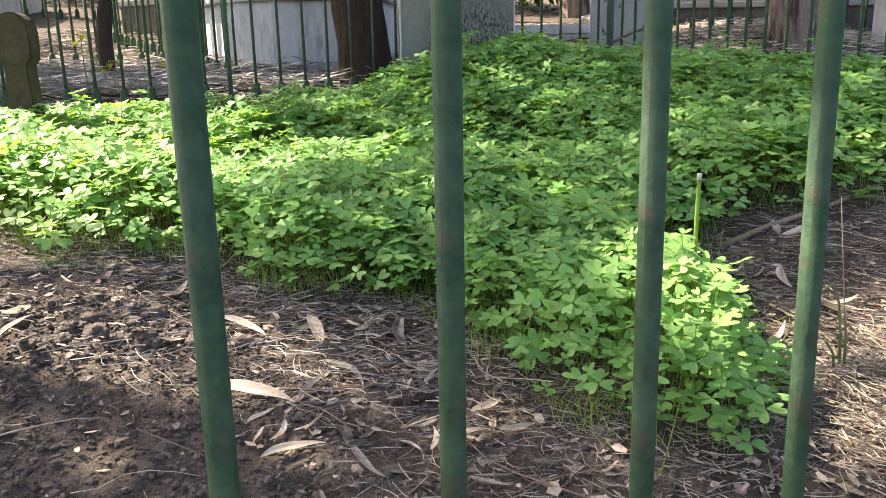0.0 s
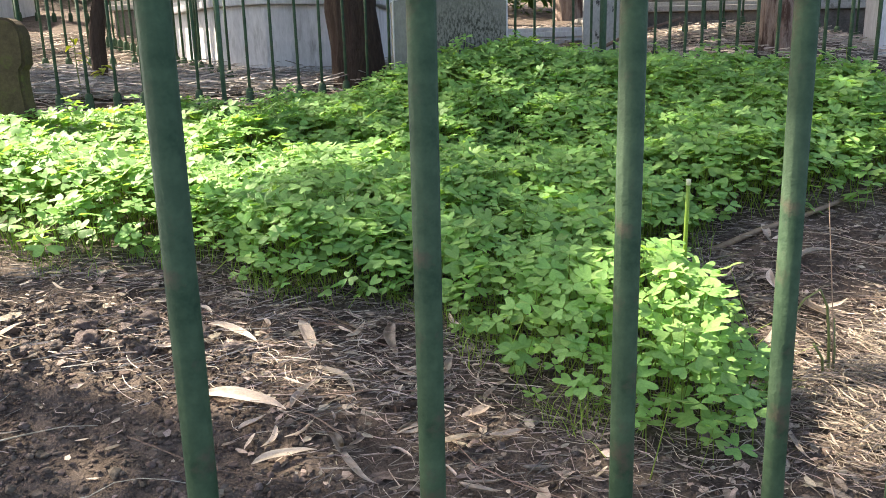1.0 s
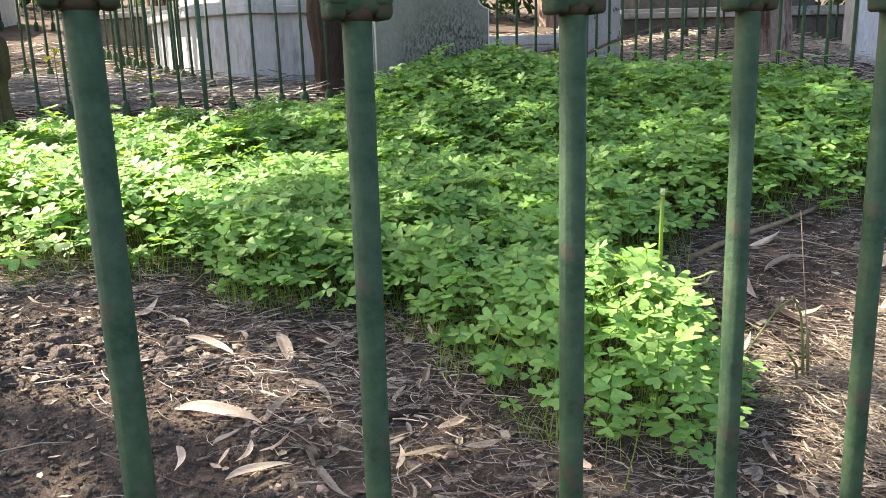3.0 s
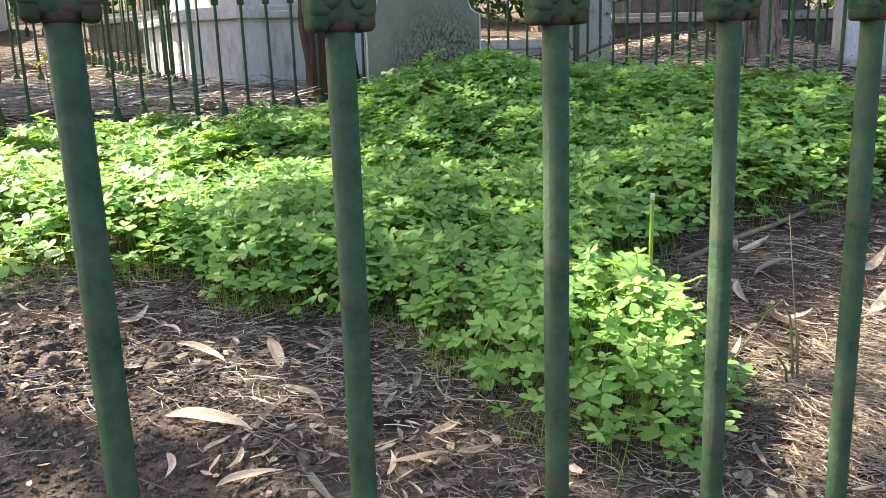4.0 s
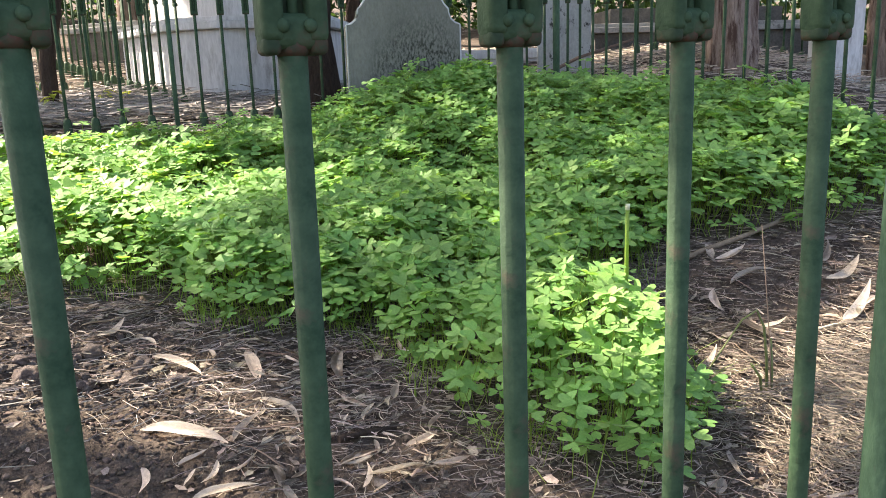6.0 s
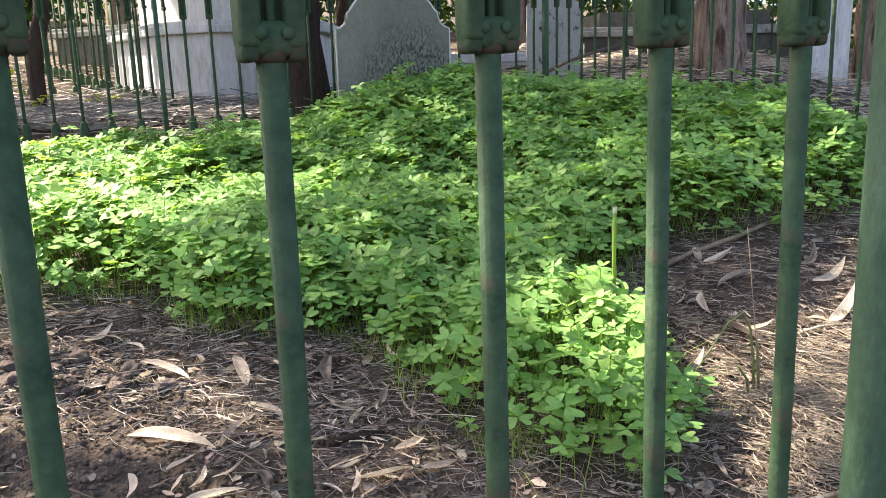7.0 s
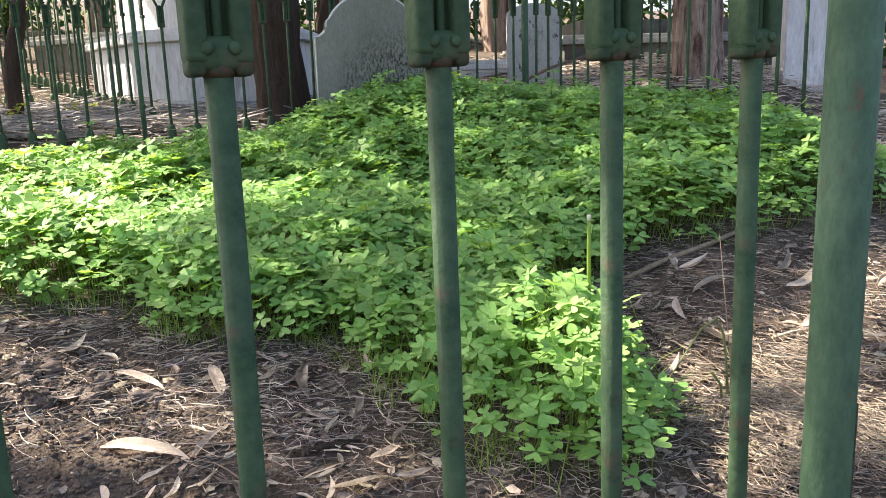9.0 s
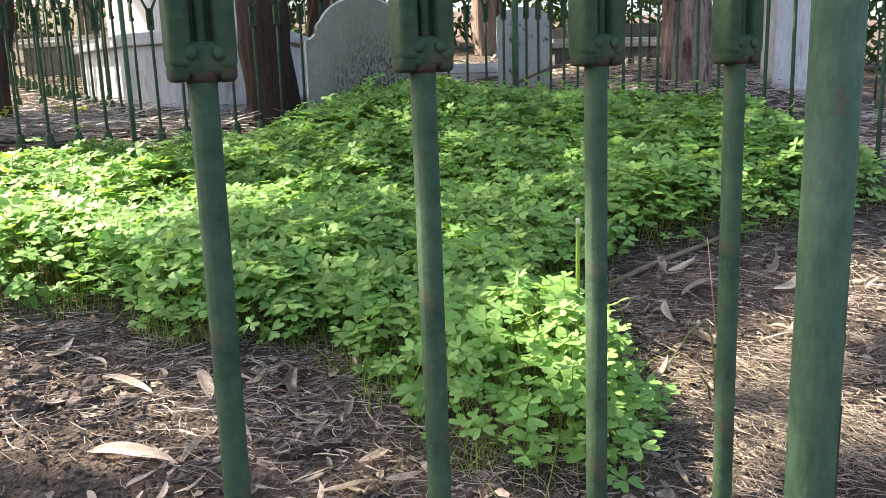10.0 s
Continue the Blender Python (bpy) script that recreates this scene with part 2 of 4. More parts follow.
def picket(low, top, sunk):
    """One picket's parts: the round rod, the cast foot, and the cast head with its ribs, rivets and fork. Local z 0 is the head's lower edge."""
    parts = {}

    def add(name, fn, *a, mat=GREEN):
        b = bmesh.new()
        fn(b, *a)
        me = bpy.data.meshes.new(name.split("-")[0])
        b.to_mesh(me)
        b.free()
        me.materials.append(mat)
        me.polygons.foreach_set("use_smooth", [True] * len(me.polygons))
        parts[name] = me

    def ball(b, sx):
        bmesh.ops.create_uvsphere(b, u_segments=10, v_segments=6, radius=0.0036)
        for v in b.verts:
            v.co = Vector((v.co.x + sx * 0.0070, v.co.y * 0.7 - 0.0108, v.co.z + 0.011))

    add("bar", tube, [(0, 0, -low - sunk), (0.0006, 0, -low * 0.5), (0, 0, 0.01)], [0.0078, 0.0076, 0.0078], 12)
    add("foot", tube, [(0, 0, -low - sunk), (0, 0, -low + 0.055), (0, 0, -low + 0.075), (0, 0, -low + 0.086), (0, 0, -low + 0.092)], [0.022, 0.0215, 0.019, 0.016, 0.008], 8)
    add("head", block, 0, -0.0005, 0.0085, 0.0338, 0.0190, 0.018, 0.0058, 3)
    add("groove_plate", block, 0, 0.0025, 0.056, 0.029, 0.011, 0.090, 0.002, 1, mat=RUSTY)
    add("rib-centre", block, 0, 0.0005, 0.058, 0.0050, 0.0150, 0.088, 0.0020, 2)
    add("neck", tube, [(0, 0, -0.0035), (0, 0, -0.0010), (0, 0, 0.003)], [0.0080, 0.0093, 0.0098], 12, mat=RUSTY)
    for k, sx in (("left", -1), ("right", 1)):
        add("rib-" + k, block, sx * 0.0115, -0.001, 0.0525, 0.0112, 0.0210, 0.099, 0.0046, 3)
        add("knob-" + k, block, sx * 0.0122, -0.001, 0.0020, 0.0092, 0.0185, 0.0105, 0.0040, 3, mat=RUSTY)
        add("rivet-" + k, ball, sx)
        add("fork_arm-" + k, tube, [(sx * 0.011, 0, 0.095), (sx * 0.022, 0, 0.12), (sx * 0.036, 0, 0.15), (sx * 0.040, 0, top - 0.01)], [0.007, 0.0065, 0.0065, 0.0065], 8)
    return parts


def link_part(name, me, parent, m=None):
    ob = new(name, me)
    ob.parent = parent
    if m is not None:
        ob.matrix_basis = m
    return ob


def fence_run(name, label, a, b, n, heads, low, top, skip=(), sunk=0.2, fine=True):
    """A run of n pickets from a to b. heads(i, x, y) gives the height of each head's lower edge."""
    run = empty(name, a[0], a[1], ground_z(*a))
    tagged(run, label, "fence", group="cemetery railings")
    ms = picket(low, top, sunk)
    if not fine:
        ms = {k: ms[k] for k in ("bar", "foot", "head", "groove_plate", "fork_arm-left", "fork_arm-right")}
    d = Vector((b[0] - a[0], b[1] - a[1], 0))
    ang = math.atan2(d.y, d.x)
    rng = random.Random(name)
    tops = []
    for i in range(n):
        p = d * (i / max(1, n - 1))
        x, y = a[0] + p.x, a[1] + p.y
        z = heads(i, x, y)
        tops.append((p.x, p.y, z + top - run.location.z))
        if i in skip:
            continue
        m = Matrix.Translation((p.x, p.y, z - run.location.z)) @ Matrix.Rotation(ang + rng.uniform(-0.05, 0.05), 4, "Z") @ Euler((rng.uniform(-0.006, 0.006), rng.uniform(-0.008, 0.008), 0)).to_matrix().to_4x4()
        bar = link_part("bar", ms["bar"], run, m)
        for nm, me in ms.items():
            if nm != "bar":
                link_part(nm.split("-")[0], me, bar)
    rail = bmesh.new()
    for p, q in zip(tops, tops[1:]):
        mid = (Vector(p) + Vector(q)) / 2
        bmr = bmesh.ops.create_cube(rail, size=1.0)
        ln = (Vector(q) - Vector(p)).length + 0.002
        rot = (Vector(q) - Vector(p)).to_track_quat("X", "Z").to_matrix()
        for v in bmr["verts"]:
            v.co = mid + rot @ Vector((v.co.x * ln, v.co.y * 0.032, v.co.z * 0.010))
    part("top_rail", rail, GREEN, run, smooth=False)
    return run


def fence_post(x, y, z0, z1, r, name="fence_post"):
    post = empty(name, x, y, z0)
    tagged(post, "thick green painted iron fence post with worn rust spots", "fence post", group="cemetery railings")
    b = bmesh.new()
    tube(b, [(0, 0, -0.2), (0, 0, (z1 - z0) * 0.5), (0, 0, z1 - z0)], [r, r * 0.99, r], 20)
    part("shaft", b, POST_PAINT, post)
    c = bmesh.new()
    block(c, 0, 0, z1 - z0 + 0.012, r * 2.6, r * 2.6, 0.024, 0.005)
    part("cap", c, GREEN, post)
    return post


fence_run("near_fence", "green painted iron railing with riveted cast heads", (-PITCH * 5, 0.0), (PITCH * 14, 0.0), 20,
          lambda i, x, y: 0.803 + (0.002, -0.003, 0.0, 0.002)[i % 4], 0.66, 0.20, skip=(9,))
near_post = fence_post(0.491, 0.0, ground_z(0.491, 0), 1.02, 0.0205)
for name, args in (("stub", (0.0215, -0.004, 0.57 - near_post.location.z, 0.008, 0.009, 0.010, 0.002, 2)), ("weld_seam", (0.0125, -0.0163, 0.43 - near_post.location.z, 0.002, 0.002, 0.17, 0.0006, 1))):
    seam = bmesh.new()
    block(seam, *args)
    part(name, seam, RUSTY if name == "weld_seam" else GREEN, near_post)
BACK_Y, SIDE_X = 3.79, 2.576
fence_run("back_fence", "green painted iron railing behind the clover bed", (0.456 - PITCH * 16, BACK_Y), (SIDE_X - 0.083, BACK_Y), 33,
          lambda i, x, y: ground_z(x, y) + 0.57, 0.57, 0.20, skip=(15,))
fence_post(0.456 - PITCH, BACK_Y, ground_z(0.33, BACK_Y), ground_z(0.33, BACK_Y) + 0.83, 0.012)
fence_post(SIDE_X, BACK_Y, ground_z(SIDE_X, BACK_Y), ground_z(SIDE_X, BACK_Y) + 0.83, 0.021)
fence_run("side_fence", "green painted iron railing along the plot's edge", (SIDE_X, BACK_Y - PITCH), (SIDE_X, BACK_Y - PITCH * 22), 22,
          lambda i, x, y: ground_z(x, y) + 0.57, 0.57, 0.20)


# ---- gravestones ----
def headstone():
    """An arched headstone with small scrolled shoulders and a rim painted pale as if sunlit."""
    ob = empty("headstone", 1.44, 3.46, 0.40)
    tagged(ob, "grey arched headstone with lichen-speckled face and painted sunlit rim", "headstone")
    prof = [(-0.295, 0.0), (-0.295, 0.675), (-0.270, 0.682), (-0.248, 0.70), (-0.236, 0.728), (-0.233, 0.752)]
    prof += [(0.215 * math.sin(a) / 0.913, 0.885 - 0.115 * (1 - math.cos(a)) / 0.592) for a in np.linspace(-1.15, 1.15, 19)]
    prof += [(-x, z) for x, z in prof[:6][::-1]]
    b = bmesh.new()
    front = [b.verts.new((x, -0.04, z)) for x, z in prof]
    back = [b.verts.new((x, 0.05, z)) for x, z in prof]
    n = len(prof)
    b.faces.new(front)
    b.faces.new(back[::-1])
    for i in range(n):
        b.faces.new((front[(i + 1) % n], front[i], back[i], back[(i + 1) % n]))
    bmesh.ops.recalc_face_normals(b, faces=b.faces)
    part("slab", b, LICHEN_STONE, ob, smooth=False)
    # white strip along the outline paints in the sun on the stone's edge
    r = bmesh.new()
    tube(r, [(x, -0.034, z + 0.004) for x, z in prof], [0.007] * n, 6)
    part("rim", r, PLASTER, ob, "pale rim painted as the sunlit stone edge")
    ob.rotation_euler = (0, 0, radians(-8))
    return ob


headstone()


def tomb(name, label, plan, z0, z1, lip, z2, inset, mat, ledge=None):
    """A chest tomb on a many-sided plan: body, overhanging slab and a smaller upper tier."""
    cx, cy = sum(p[0] for p in plan) / len(plan), sum(p[1] for p in plan) / len(plan)
    ob = empty(name, cx, cy, z0)
    tagged(ob, label, "tomb")
    local = [(x - cx, y - cy) for x, y in plan]

    def grow(k):
        out = []
        for x, y in local:
            r = math.hypot(x, y)
            out.append((x * (r + k) / r, y * (r + k) / r))
        return out
    b = bmesh.new()
    prism(b, local, -0.15, z1 - z0, 0.008)
    part("body", b, mat, ob, smooth=False)
    b = bmesh.new()
    prism(b, grow(lip), z1 - z0, z1 - z0 + 0.045, 0.008)
    part("slab", b, ledge or mat, ob, smooth=False)
    b = bmesh.new()
    prism(b, grow(lip * 0.45), z1 - z0 + 0.045, z1 - z0 + 0.075, 0.006)
    part("upper_slab", b, ledge or mat, ob, smooth=False)
    if z2 > z1:
        b = bmesh.new()
        prism(b, grow(-inset), z1 - z0 + 0.075, z2 - z0, 0.01)
        part("upper_tier", b, mat, ob, smooth=False)
    return ob


tomb("chest_tomb", "white plastered chest tomb with a stepped slab", [(0.69, 4.54), (1.36, 4.50), (1.80, 5.3), (0.85, 6.2), (0.20, 5.55), (0.43, 4.80)], 0.66, 1.14, 0.05, 2.0, 0.22, PLASTER)


# ---- trees ----
def trunk(name, label, base, tip, r0, r1, mat, seed, limbs=()):
    ob = empty(name, *base)
    tagged(ob, label, "tree", group="trees")
    d = Vector(tip) - Vector(base)
    rng = random.Random(seed)
    b = bmesh.new()
    n = 26
    pts = [d * (i / n - 0.04) + Vector((rng.uniform(-1, 1), rng.uniform(-1, 1), 0)) * 0.006 * min(i, 3) for i in range(n + 1)]
    tube(b, pts, [r0 + (r1 - r0) * (i / n) + (0.05 * r0 / 0.12 if i == 0 else 0) for i in range(n + 1)], 48)
    for v in b.verts:
        a = math.atan2(v.co.y, v.co.x)
        v.co += Vector((math.cos(a), math.sin(a), 0)) * 0.013 * noise.noise(Vector((math.cos(a) * 3, math.sin(a) * 3, v.co.z * 0.9 + seed)))
        v.co += Vector((math.cos(a), math.sin(a), 0)) * 0.11 * r0 * noise.noise(Vector((math.cos(a) * 6.5, math.sin(a) * 6.5, v.co.z * 1.6 + seed)))
    part("trunk", b, mat, ob)
    return ob


trunk("tree", "leaning dark brown tree trunk beside the tomb", (1.115, 4.03, 0.62), (1.02, 4.65, 4.6), 0.150, 0.10, BARK, 1)
trunk("tree", "pale peeling tree trunk outside the railing", (3.62, 3.41, 0.60), (3.75, 3.75, 4.8), 0.160, 0.11, PALE_BARK, 2)
trunk("tree", "slim dark sapling trunk behind the railing", (-0.27, 4.48, 0.66), (0.18, 4.85, 4.4), 0.045, 0.025, BARK, 3)


# ---- clover ----
EDGE = [(-1.5, 2.3), (-0.9, 2.05), (-0.506, 1.89), (-0.36, 1.66), (-0.17, 1.70), (0.04, 1.69), (0.12, 1.50), (0.27, 1.40), (0.46, 1.34), (0.50, 1.14),
        (0.48, 0.93), (0.55, 0.74), (0.62, 0.56), (0.80, 0.55), (0.98, 0.70), (1.04, 0.90), (1.13, 1.16), (1.34, 1.34), (1.55, 1.29), (1.83, 1.22),
        (2.53, 1.20), (2.53, 3.70), (1.9, 3.72), (1.15, 3.40), (0.7, 3.35), (0.2, 3.30), (-0.1, 3.42), (-1.5, 3.45)]


def edge_distance(px, py):
    """Signed distance (inside positive) from points to the clover bed's edge."""
    inside = np.zeros(len(px), bool)
    best = np.full(len(px), 1e9)
    for (x0, y0), (x1, y1) in zip(EDGE, EDGE[1:] + EDGE[:1]):
        dx, dy = x1 - x0, y1 - y0
        t = np.clip(((px - x0) * dx + (py - y0) * dy) / (dx * dx + dy * dy), 0, 1)
        best = np.minimum(best, np.hypot(px - x0 - t * dx, py - y0 - t * dy))
        cross = (y0 > py) != (y1 > py)
        with np.errstate(divide="ignore", invalid="ignore"):
            inside ^= cross & (px < (x1 - x0) * (py - y0) / (y1 - y0) + x0)
    return np.where(inside, best, -best)


def clover_template(seed, size=0.0315):
    """One trefoil: three folded, notched leaflets at the origin and a thin bent stalk below. Returns vertices, triangles and slots."""
    rng = random.Random(seed)
    verts, faces, slots = [], [], []
    edge = [(0.10, 0.08), (0.27, 0.27), (0.42, 0.50), (0.51, 0.72), (0.50, 0.90), (0.39, 1.02), (0.23, 1.01), (0.09, 0.88)]
    for k in range(3):
        a = k * 2 * math.pi / 3 + rng.uniform(-0.14, 0.14)
        s = size * rng.uniform(0.88, 1.1)
        fold = rng.uniform(-0.10, 0.26)
        droop = rng.uniform(-0.22, 0.34)
        wide = rng.uniform(0.92, 1.08)
        base = len(verts)
        plan = [(0.0, 0.0), (0.0, 0.42), (0.0, 0.73)] + [(wide * u, v) for u, v in edge] + [(-wide * u, v) for u, v in edge]
        for u, v in plan:
            z = abs(u) * fold - droop * v * v * 0.6 + 0.025 * math.sin(6 * v + 5 * u + k)
            x, y = u * s, (v + 0.05) * s
            verts.append((x * math.cos(a) - y * math.sin(a), x * math.sin(a) + y * math.cos(a), z * s))
        m0, m1, m2 = base, base + 1, base + 2
        for st, flip in ((base + 3, False), (base + 11, True)):
            l = [st + i for i in range(8)]
            tris = [(m0, l[0], m1), (l[0], l[1], m1), (l[1], l[2], m1), (l[2], l[3], m1), (l[3], m2, m1), (l[3], l[4], m2), (l[4], l[5], m2), (l[5], l[6], m2), (l[6], l[7], m2)]
            for t in tris:
                faces.append(t[::-1] if flip else t)
                slots.append(0)
    r = 0.0011
    bend = rng.uniform(0.0, 0.05)
    ang = rng.uniform(0, 6.28)
    rings = []
    for i, z in enumerate((0.0, -0.07, -0.15, -0.26)):
        off = bend * (z / 0.26) ** 2
        st = len(verts)
        for q in range(3):
            verts.append((off * math.cos(ang) + r * (1 + i * 0.15) * math.cos(q * 2.094), off * math.sin(ang) + r * (1 + i * 0.15) * math.sin(q * 2.094), z))
        rings.append(st)
    for p, q in zip(rings, rings[1:]):
        for i in range(3):
            j = (i + 1) % 3
            faces += [(p + i, p + j, q + j), (p + i, q + j, q + i)]
            slots += [1, 1]
    return np.array(verts), np.array(faces), np.array(slots)


TEMPLATES = [clover_template(100 + i) for i in range(8)]
rs = np.random.RandomState(5)


def scatter(density, lo=(-1.5, 0.50), hi=(2.55, 3.75)):
    n = int(density * (hi[0] - lo[0]) * (hi[1] - lo[1]))
    return rs.uniform(lo[0], hi[0], n), rs.uniform(lo[1], hi[1], n)


def clover_heights(px, py, d):
    clump = np.exp(-((px - 0.83) ** 2 + (py - 0.86) ** 2) / 0.09)
    lumps = np.array([noise.noise(Vector((x * 3.1, y * 3.1, 4.0))) for x, y in zip(px, py)])
    full = 0.165 + 0.055 * clump + 0.06 * lumps
    return full * (0.42 + 0.58 * np.clip(d / np.where(px < 0.02, 0.30, 0.14), 0, 1))


def rotations(n, tilt, lean):
    """n random turns about z, then a lean of up to tilt radians."""
    out = np.zeros((n, 3, 3))
    for i in range(n):
        e = Euler((rs.normal(0, tilt) + lean[0], rs.normal(0, tilt) + lean[1], 0)).to_matrix() @ Matrix.Rotation(rs.uniform(0, 6.28), 3, "Z")
        out[i] = np.array(e)
    return out


px, py = scatter(1800)
more = rs.uniform(0.45, 1.12, 80), rs.uniform(0.5, 1.2, 80)
px, py = np.concatenate((px, more[0])), np.concatenate((py, more[1]))
d = edge_distance(px, py)
front = np.exp(-((px - 0.85) ** 2 + (py - 0.85) ** 2) / 0.12)
keep = (d > 0) & (rs.rand(len(px)) < np.where(px < 0.02, np.clip(0.12 + d / 0.42, 0, 0.9), np.clip(0.35 + d / 0.14, 0, 1)))
px, py, d = px[keep], py[keep], d[keep]
hz = clover_heights(px, py, d)
low = rs.rand(len(px)) < 0.20 + 0.28 * front[keep]
hz = np.where(low, hz * rs.uniform(0.25, 0.75, len(px)), hz * rs.uniform(0.82, 1.14, len(px)))
hz = hz + np.where(rs.rand(len(px)) < 0.03, 0.06, 0.0)
gz = np.array([ground_z(x, y) for x, y in zip(px, py)])
rot = rotations(len(px), 0.25, (0.20, -0.10))
size = rs.uniform(0.62, 1.26, len(px)) * np.where(py > 1.25, 0.98, 0.90)
single = (py < 1.16) & (px > 0.45) & (px < 1.25)
order = np.argsort(np.where(single, py - hz, 99))[:300]
is_single = np.zeros(len(px), bool)
is_single[order] = True
is_single &= single

bed = empty("clover_bed", 0.8, 2.4, ground_z(0.8, 2.4))
tagged(bed, "dense bed of fresh green three-leaved clover on soil", "clover", kind="stuff")
clump_ob = empty("clover_clump", 0.83, 0.86, ground_z(0.83, 0.86))
tagged(clump_ob, "tall clump of bright green clover in sunlight", "clover")


def clover_mass(name, idx, parent):
    vs, fs, ss, base = [], [], [], 0
    for i in idx:
        v, f, s = TEMPLATES[i % 8]
        vs.append((v * size[i]) @ rot[i].T + np.array((px[i], py[i], gz[i] + hz[i])) - np.array(parent.location))
        fs.append(f + base)
        ss.append(s)
        base += len(v)
    ob = mesh_object(name, np.vstack(vs), np.vstack(fs), [CLOVER, STEM], parent, smooth=True, slots=np.concatenate(ss))
    ob["kind"] = "stuff"
    return ob


rest = np.where(~is_single)[0]
near_rest = [i for i in rest if single[i]]
clover_mass("foliage", [i for i in rest if not single[i]], bed)
if near_rest:
    clover_mass("foliage", near_rest, clump_ob)

# ---- litter on the ground ----
def strands(name, label, count, region, length, seed, mat, thick=0.00062, accept=None, lift=0.014):
    """Fine dry needles and straws lying on the soil, in one mesh."""
    r = random.Random(seed)
    verts, faces = [], []
    made = 0
    while made < count:
        x, y = r.uniform(region[0], region[2]), r.uniform(region[1], region[3])
        if accept and r.random() > accept(x, y):
            continue
        made += 1
        ln, a, c = r.uniform(*length), r.uniform(0, 6.283), r.gauss(0, 0.9)
        z = rough_z(x, y) + r.uniform(0.0, lift)
        t = thick * r.uniform(0.6, 1.5)
        pitch = r.uniform(-0.12, 0.16)
        p, st = Vector((x, y, z)), len(verts)
        for i in range(4):
            zz = max(p.z, ground_z(p.x, p.y) - 0.004)
            sx, sy = -math.sin(a), math.cos(a)
            verts += [(p.x + sx * t, p.y + sy * t, zz), (p.x - sx * t, p.y - sy * t, zz), (p.x, p.y, zz + t * 1.6)]
            p = p + Vector((math.cos(a), math.sin(a), pitch)) * (ln / 3)
            a += c / 3
        for i in range(3):
            o = st + i * 3
            for k in range(3):
                q = (k + 1) % 3
                faces.append((o + k, o + q, o + 3 + q, o + 3 + k))
    ob = mesh_object(name, verts, faces, [mat])
    tagged(ob, label, "plant litter", kind="stuff")
    return ob


def litter_density(x, y):
    bare = math.exp(-((x + 0.25) ** 2 / 0.14 + (y - 0.75) ** 2 / 0.10))
    return max(0.04, 1.0 - 1.25 * bare) * (0.10 if x < 0.02 - 0.4 * (y - 0.9) and y < 1.36 else 1.0)


strands("needle_litter", "brown dry needles and straw strewn over soil", 9800, (-0.9, 0.42, 1.35, 1.9), (0.015, 0.08), 3, STRAW, accept=litter_density)
strands("needle_litter", "brown dry needles and straw strewn over soil", 8000, (0.95, 0.35, 2.5, 1.6), (0.015, 0.075), 4, STRAW)
strands("needle_tuft", "tangled green-tan feathery needles on the soil", 700, (1.28, 0.64, 1.55, 0.82), (0.03, 0.09), 19, TUFT, lift=0.03)
strands("needle_tuft", "tangled tan feathery needles on the soil", 1300, (1.0, 0.42, 1.35, 0.72), (0.03, 0.10), 9, TUFT, lift=0.035)
strands("needle_litter", "dry twigs and fallen leaves behind the railing", 13000, (-2.6, 3.4, 4.8, 7.2), (0.04, 0.20), 6, PALE_STRAW, thick=0.0020, lift=0.025)
strands("needle_litter", "dry twigs and fallen leaves outside the railing", 5000, (2.6, 1.2, 5.2, 4.6), (0.04, 0.18), 14, PALE_STRAW, thick=0.002, lift=0.04)


strands("straw_litter", "broken pale straw lying over brown soil", 420, (-0.35, 0.86, 0.50, 1.36), (0.02, 0.10), 23, PALE_STRAW, thick=0.0007, accept=lambda x, y: math.exp(-((y - 1.17 + 0.35 * (x - 0.05)) / 0.13) ** 2), lift=0.022)
strands("brushwood", "tangle of grey dead twigs behind the railing", 4600, (-1.2, 4.0, 1.7, 4.95), (0.06, 0.30), 27, GREY_TWIG, thick=0.0024, lift=0.06)


def grass_blades():
    """Thin young blades among the clover's edge, in one mesh."""
    r = random.Random(41)
    verts, faces = [], []
    while len(faces) < 4800:
        x, y = r.uniform(-0.75, 1.3), r.uniform(0.7, 2.2)
        dd = edge_distance(np.array([x]), np.array([y]))[0]
        if dd < -0.03 or dd > 0.10 or noise.noise(Vector((x * 5, y * 5, 2))) < -0.05:
            continue
        h, a, bend = r.uniform(0.03, 0.14), r.uniform(0, 6.28), r.uniform(0.02, 0.14)
        z, w, o = ground_z(x, y), r.uniform(0.0008, 0.0016), len(verts)
        for i in range(4):
            u = i / 3
            p = (x + bend * u * u * math.cos(a), y + bend * u * u * math.sin(a), z - 0.005 + h * u * (1 - 0.25 * u))
            k = w * (1 - 0.7 * u)
            verts += [(p[0] - k * math.sin(a), p[1] + k * math.cos(a), p[2]), (p[0] + k * math.sin(a), p[1] - k * math.cos(a), p[2]), (p[0] + k * math.cos(a), p[1] + k * math.sin(a), p[2])]
        for i in range(3):
            for k in range(3):
                q = (k + 1) % 3
                faces.append((o + i * 3 + k, o + i * 3 + q, o + i * 3 + 3 + q, o + i * 3 + 3 + k))
    tagged(mesh_object("grass_blades", verts, faces, [STEM]), "thin yellow-green grass blades at the clover's edge", "grass", kind="stuff")


grass_blades()


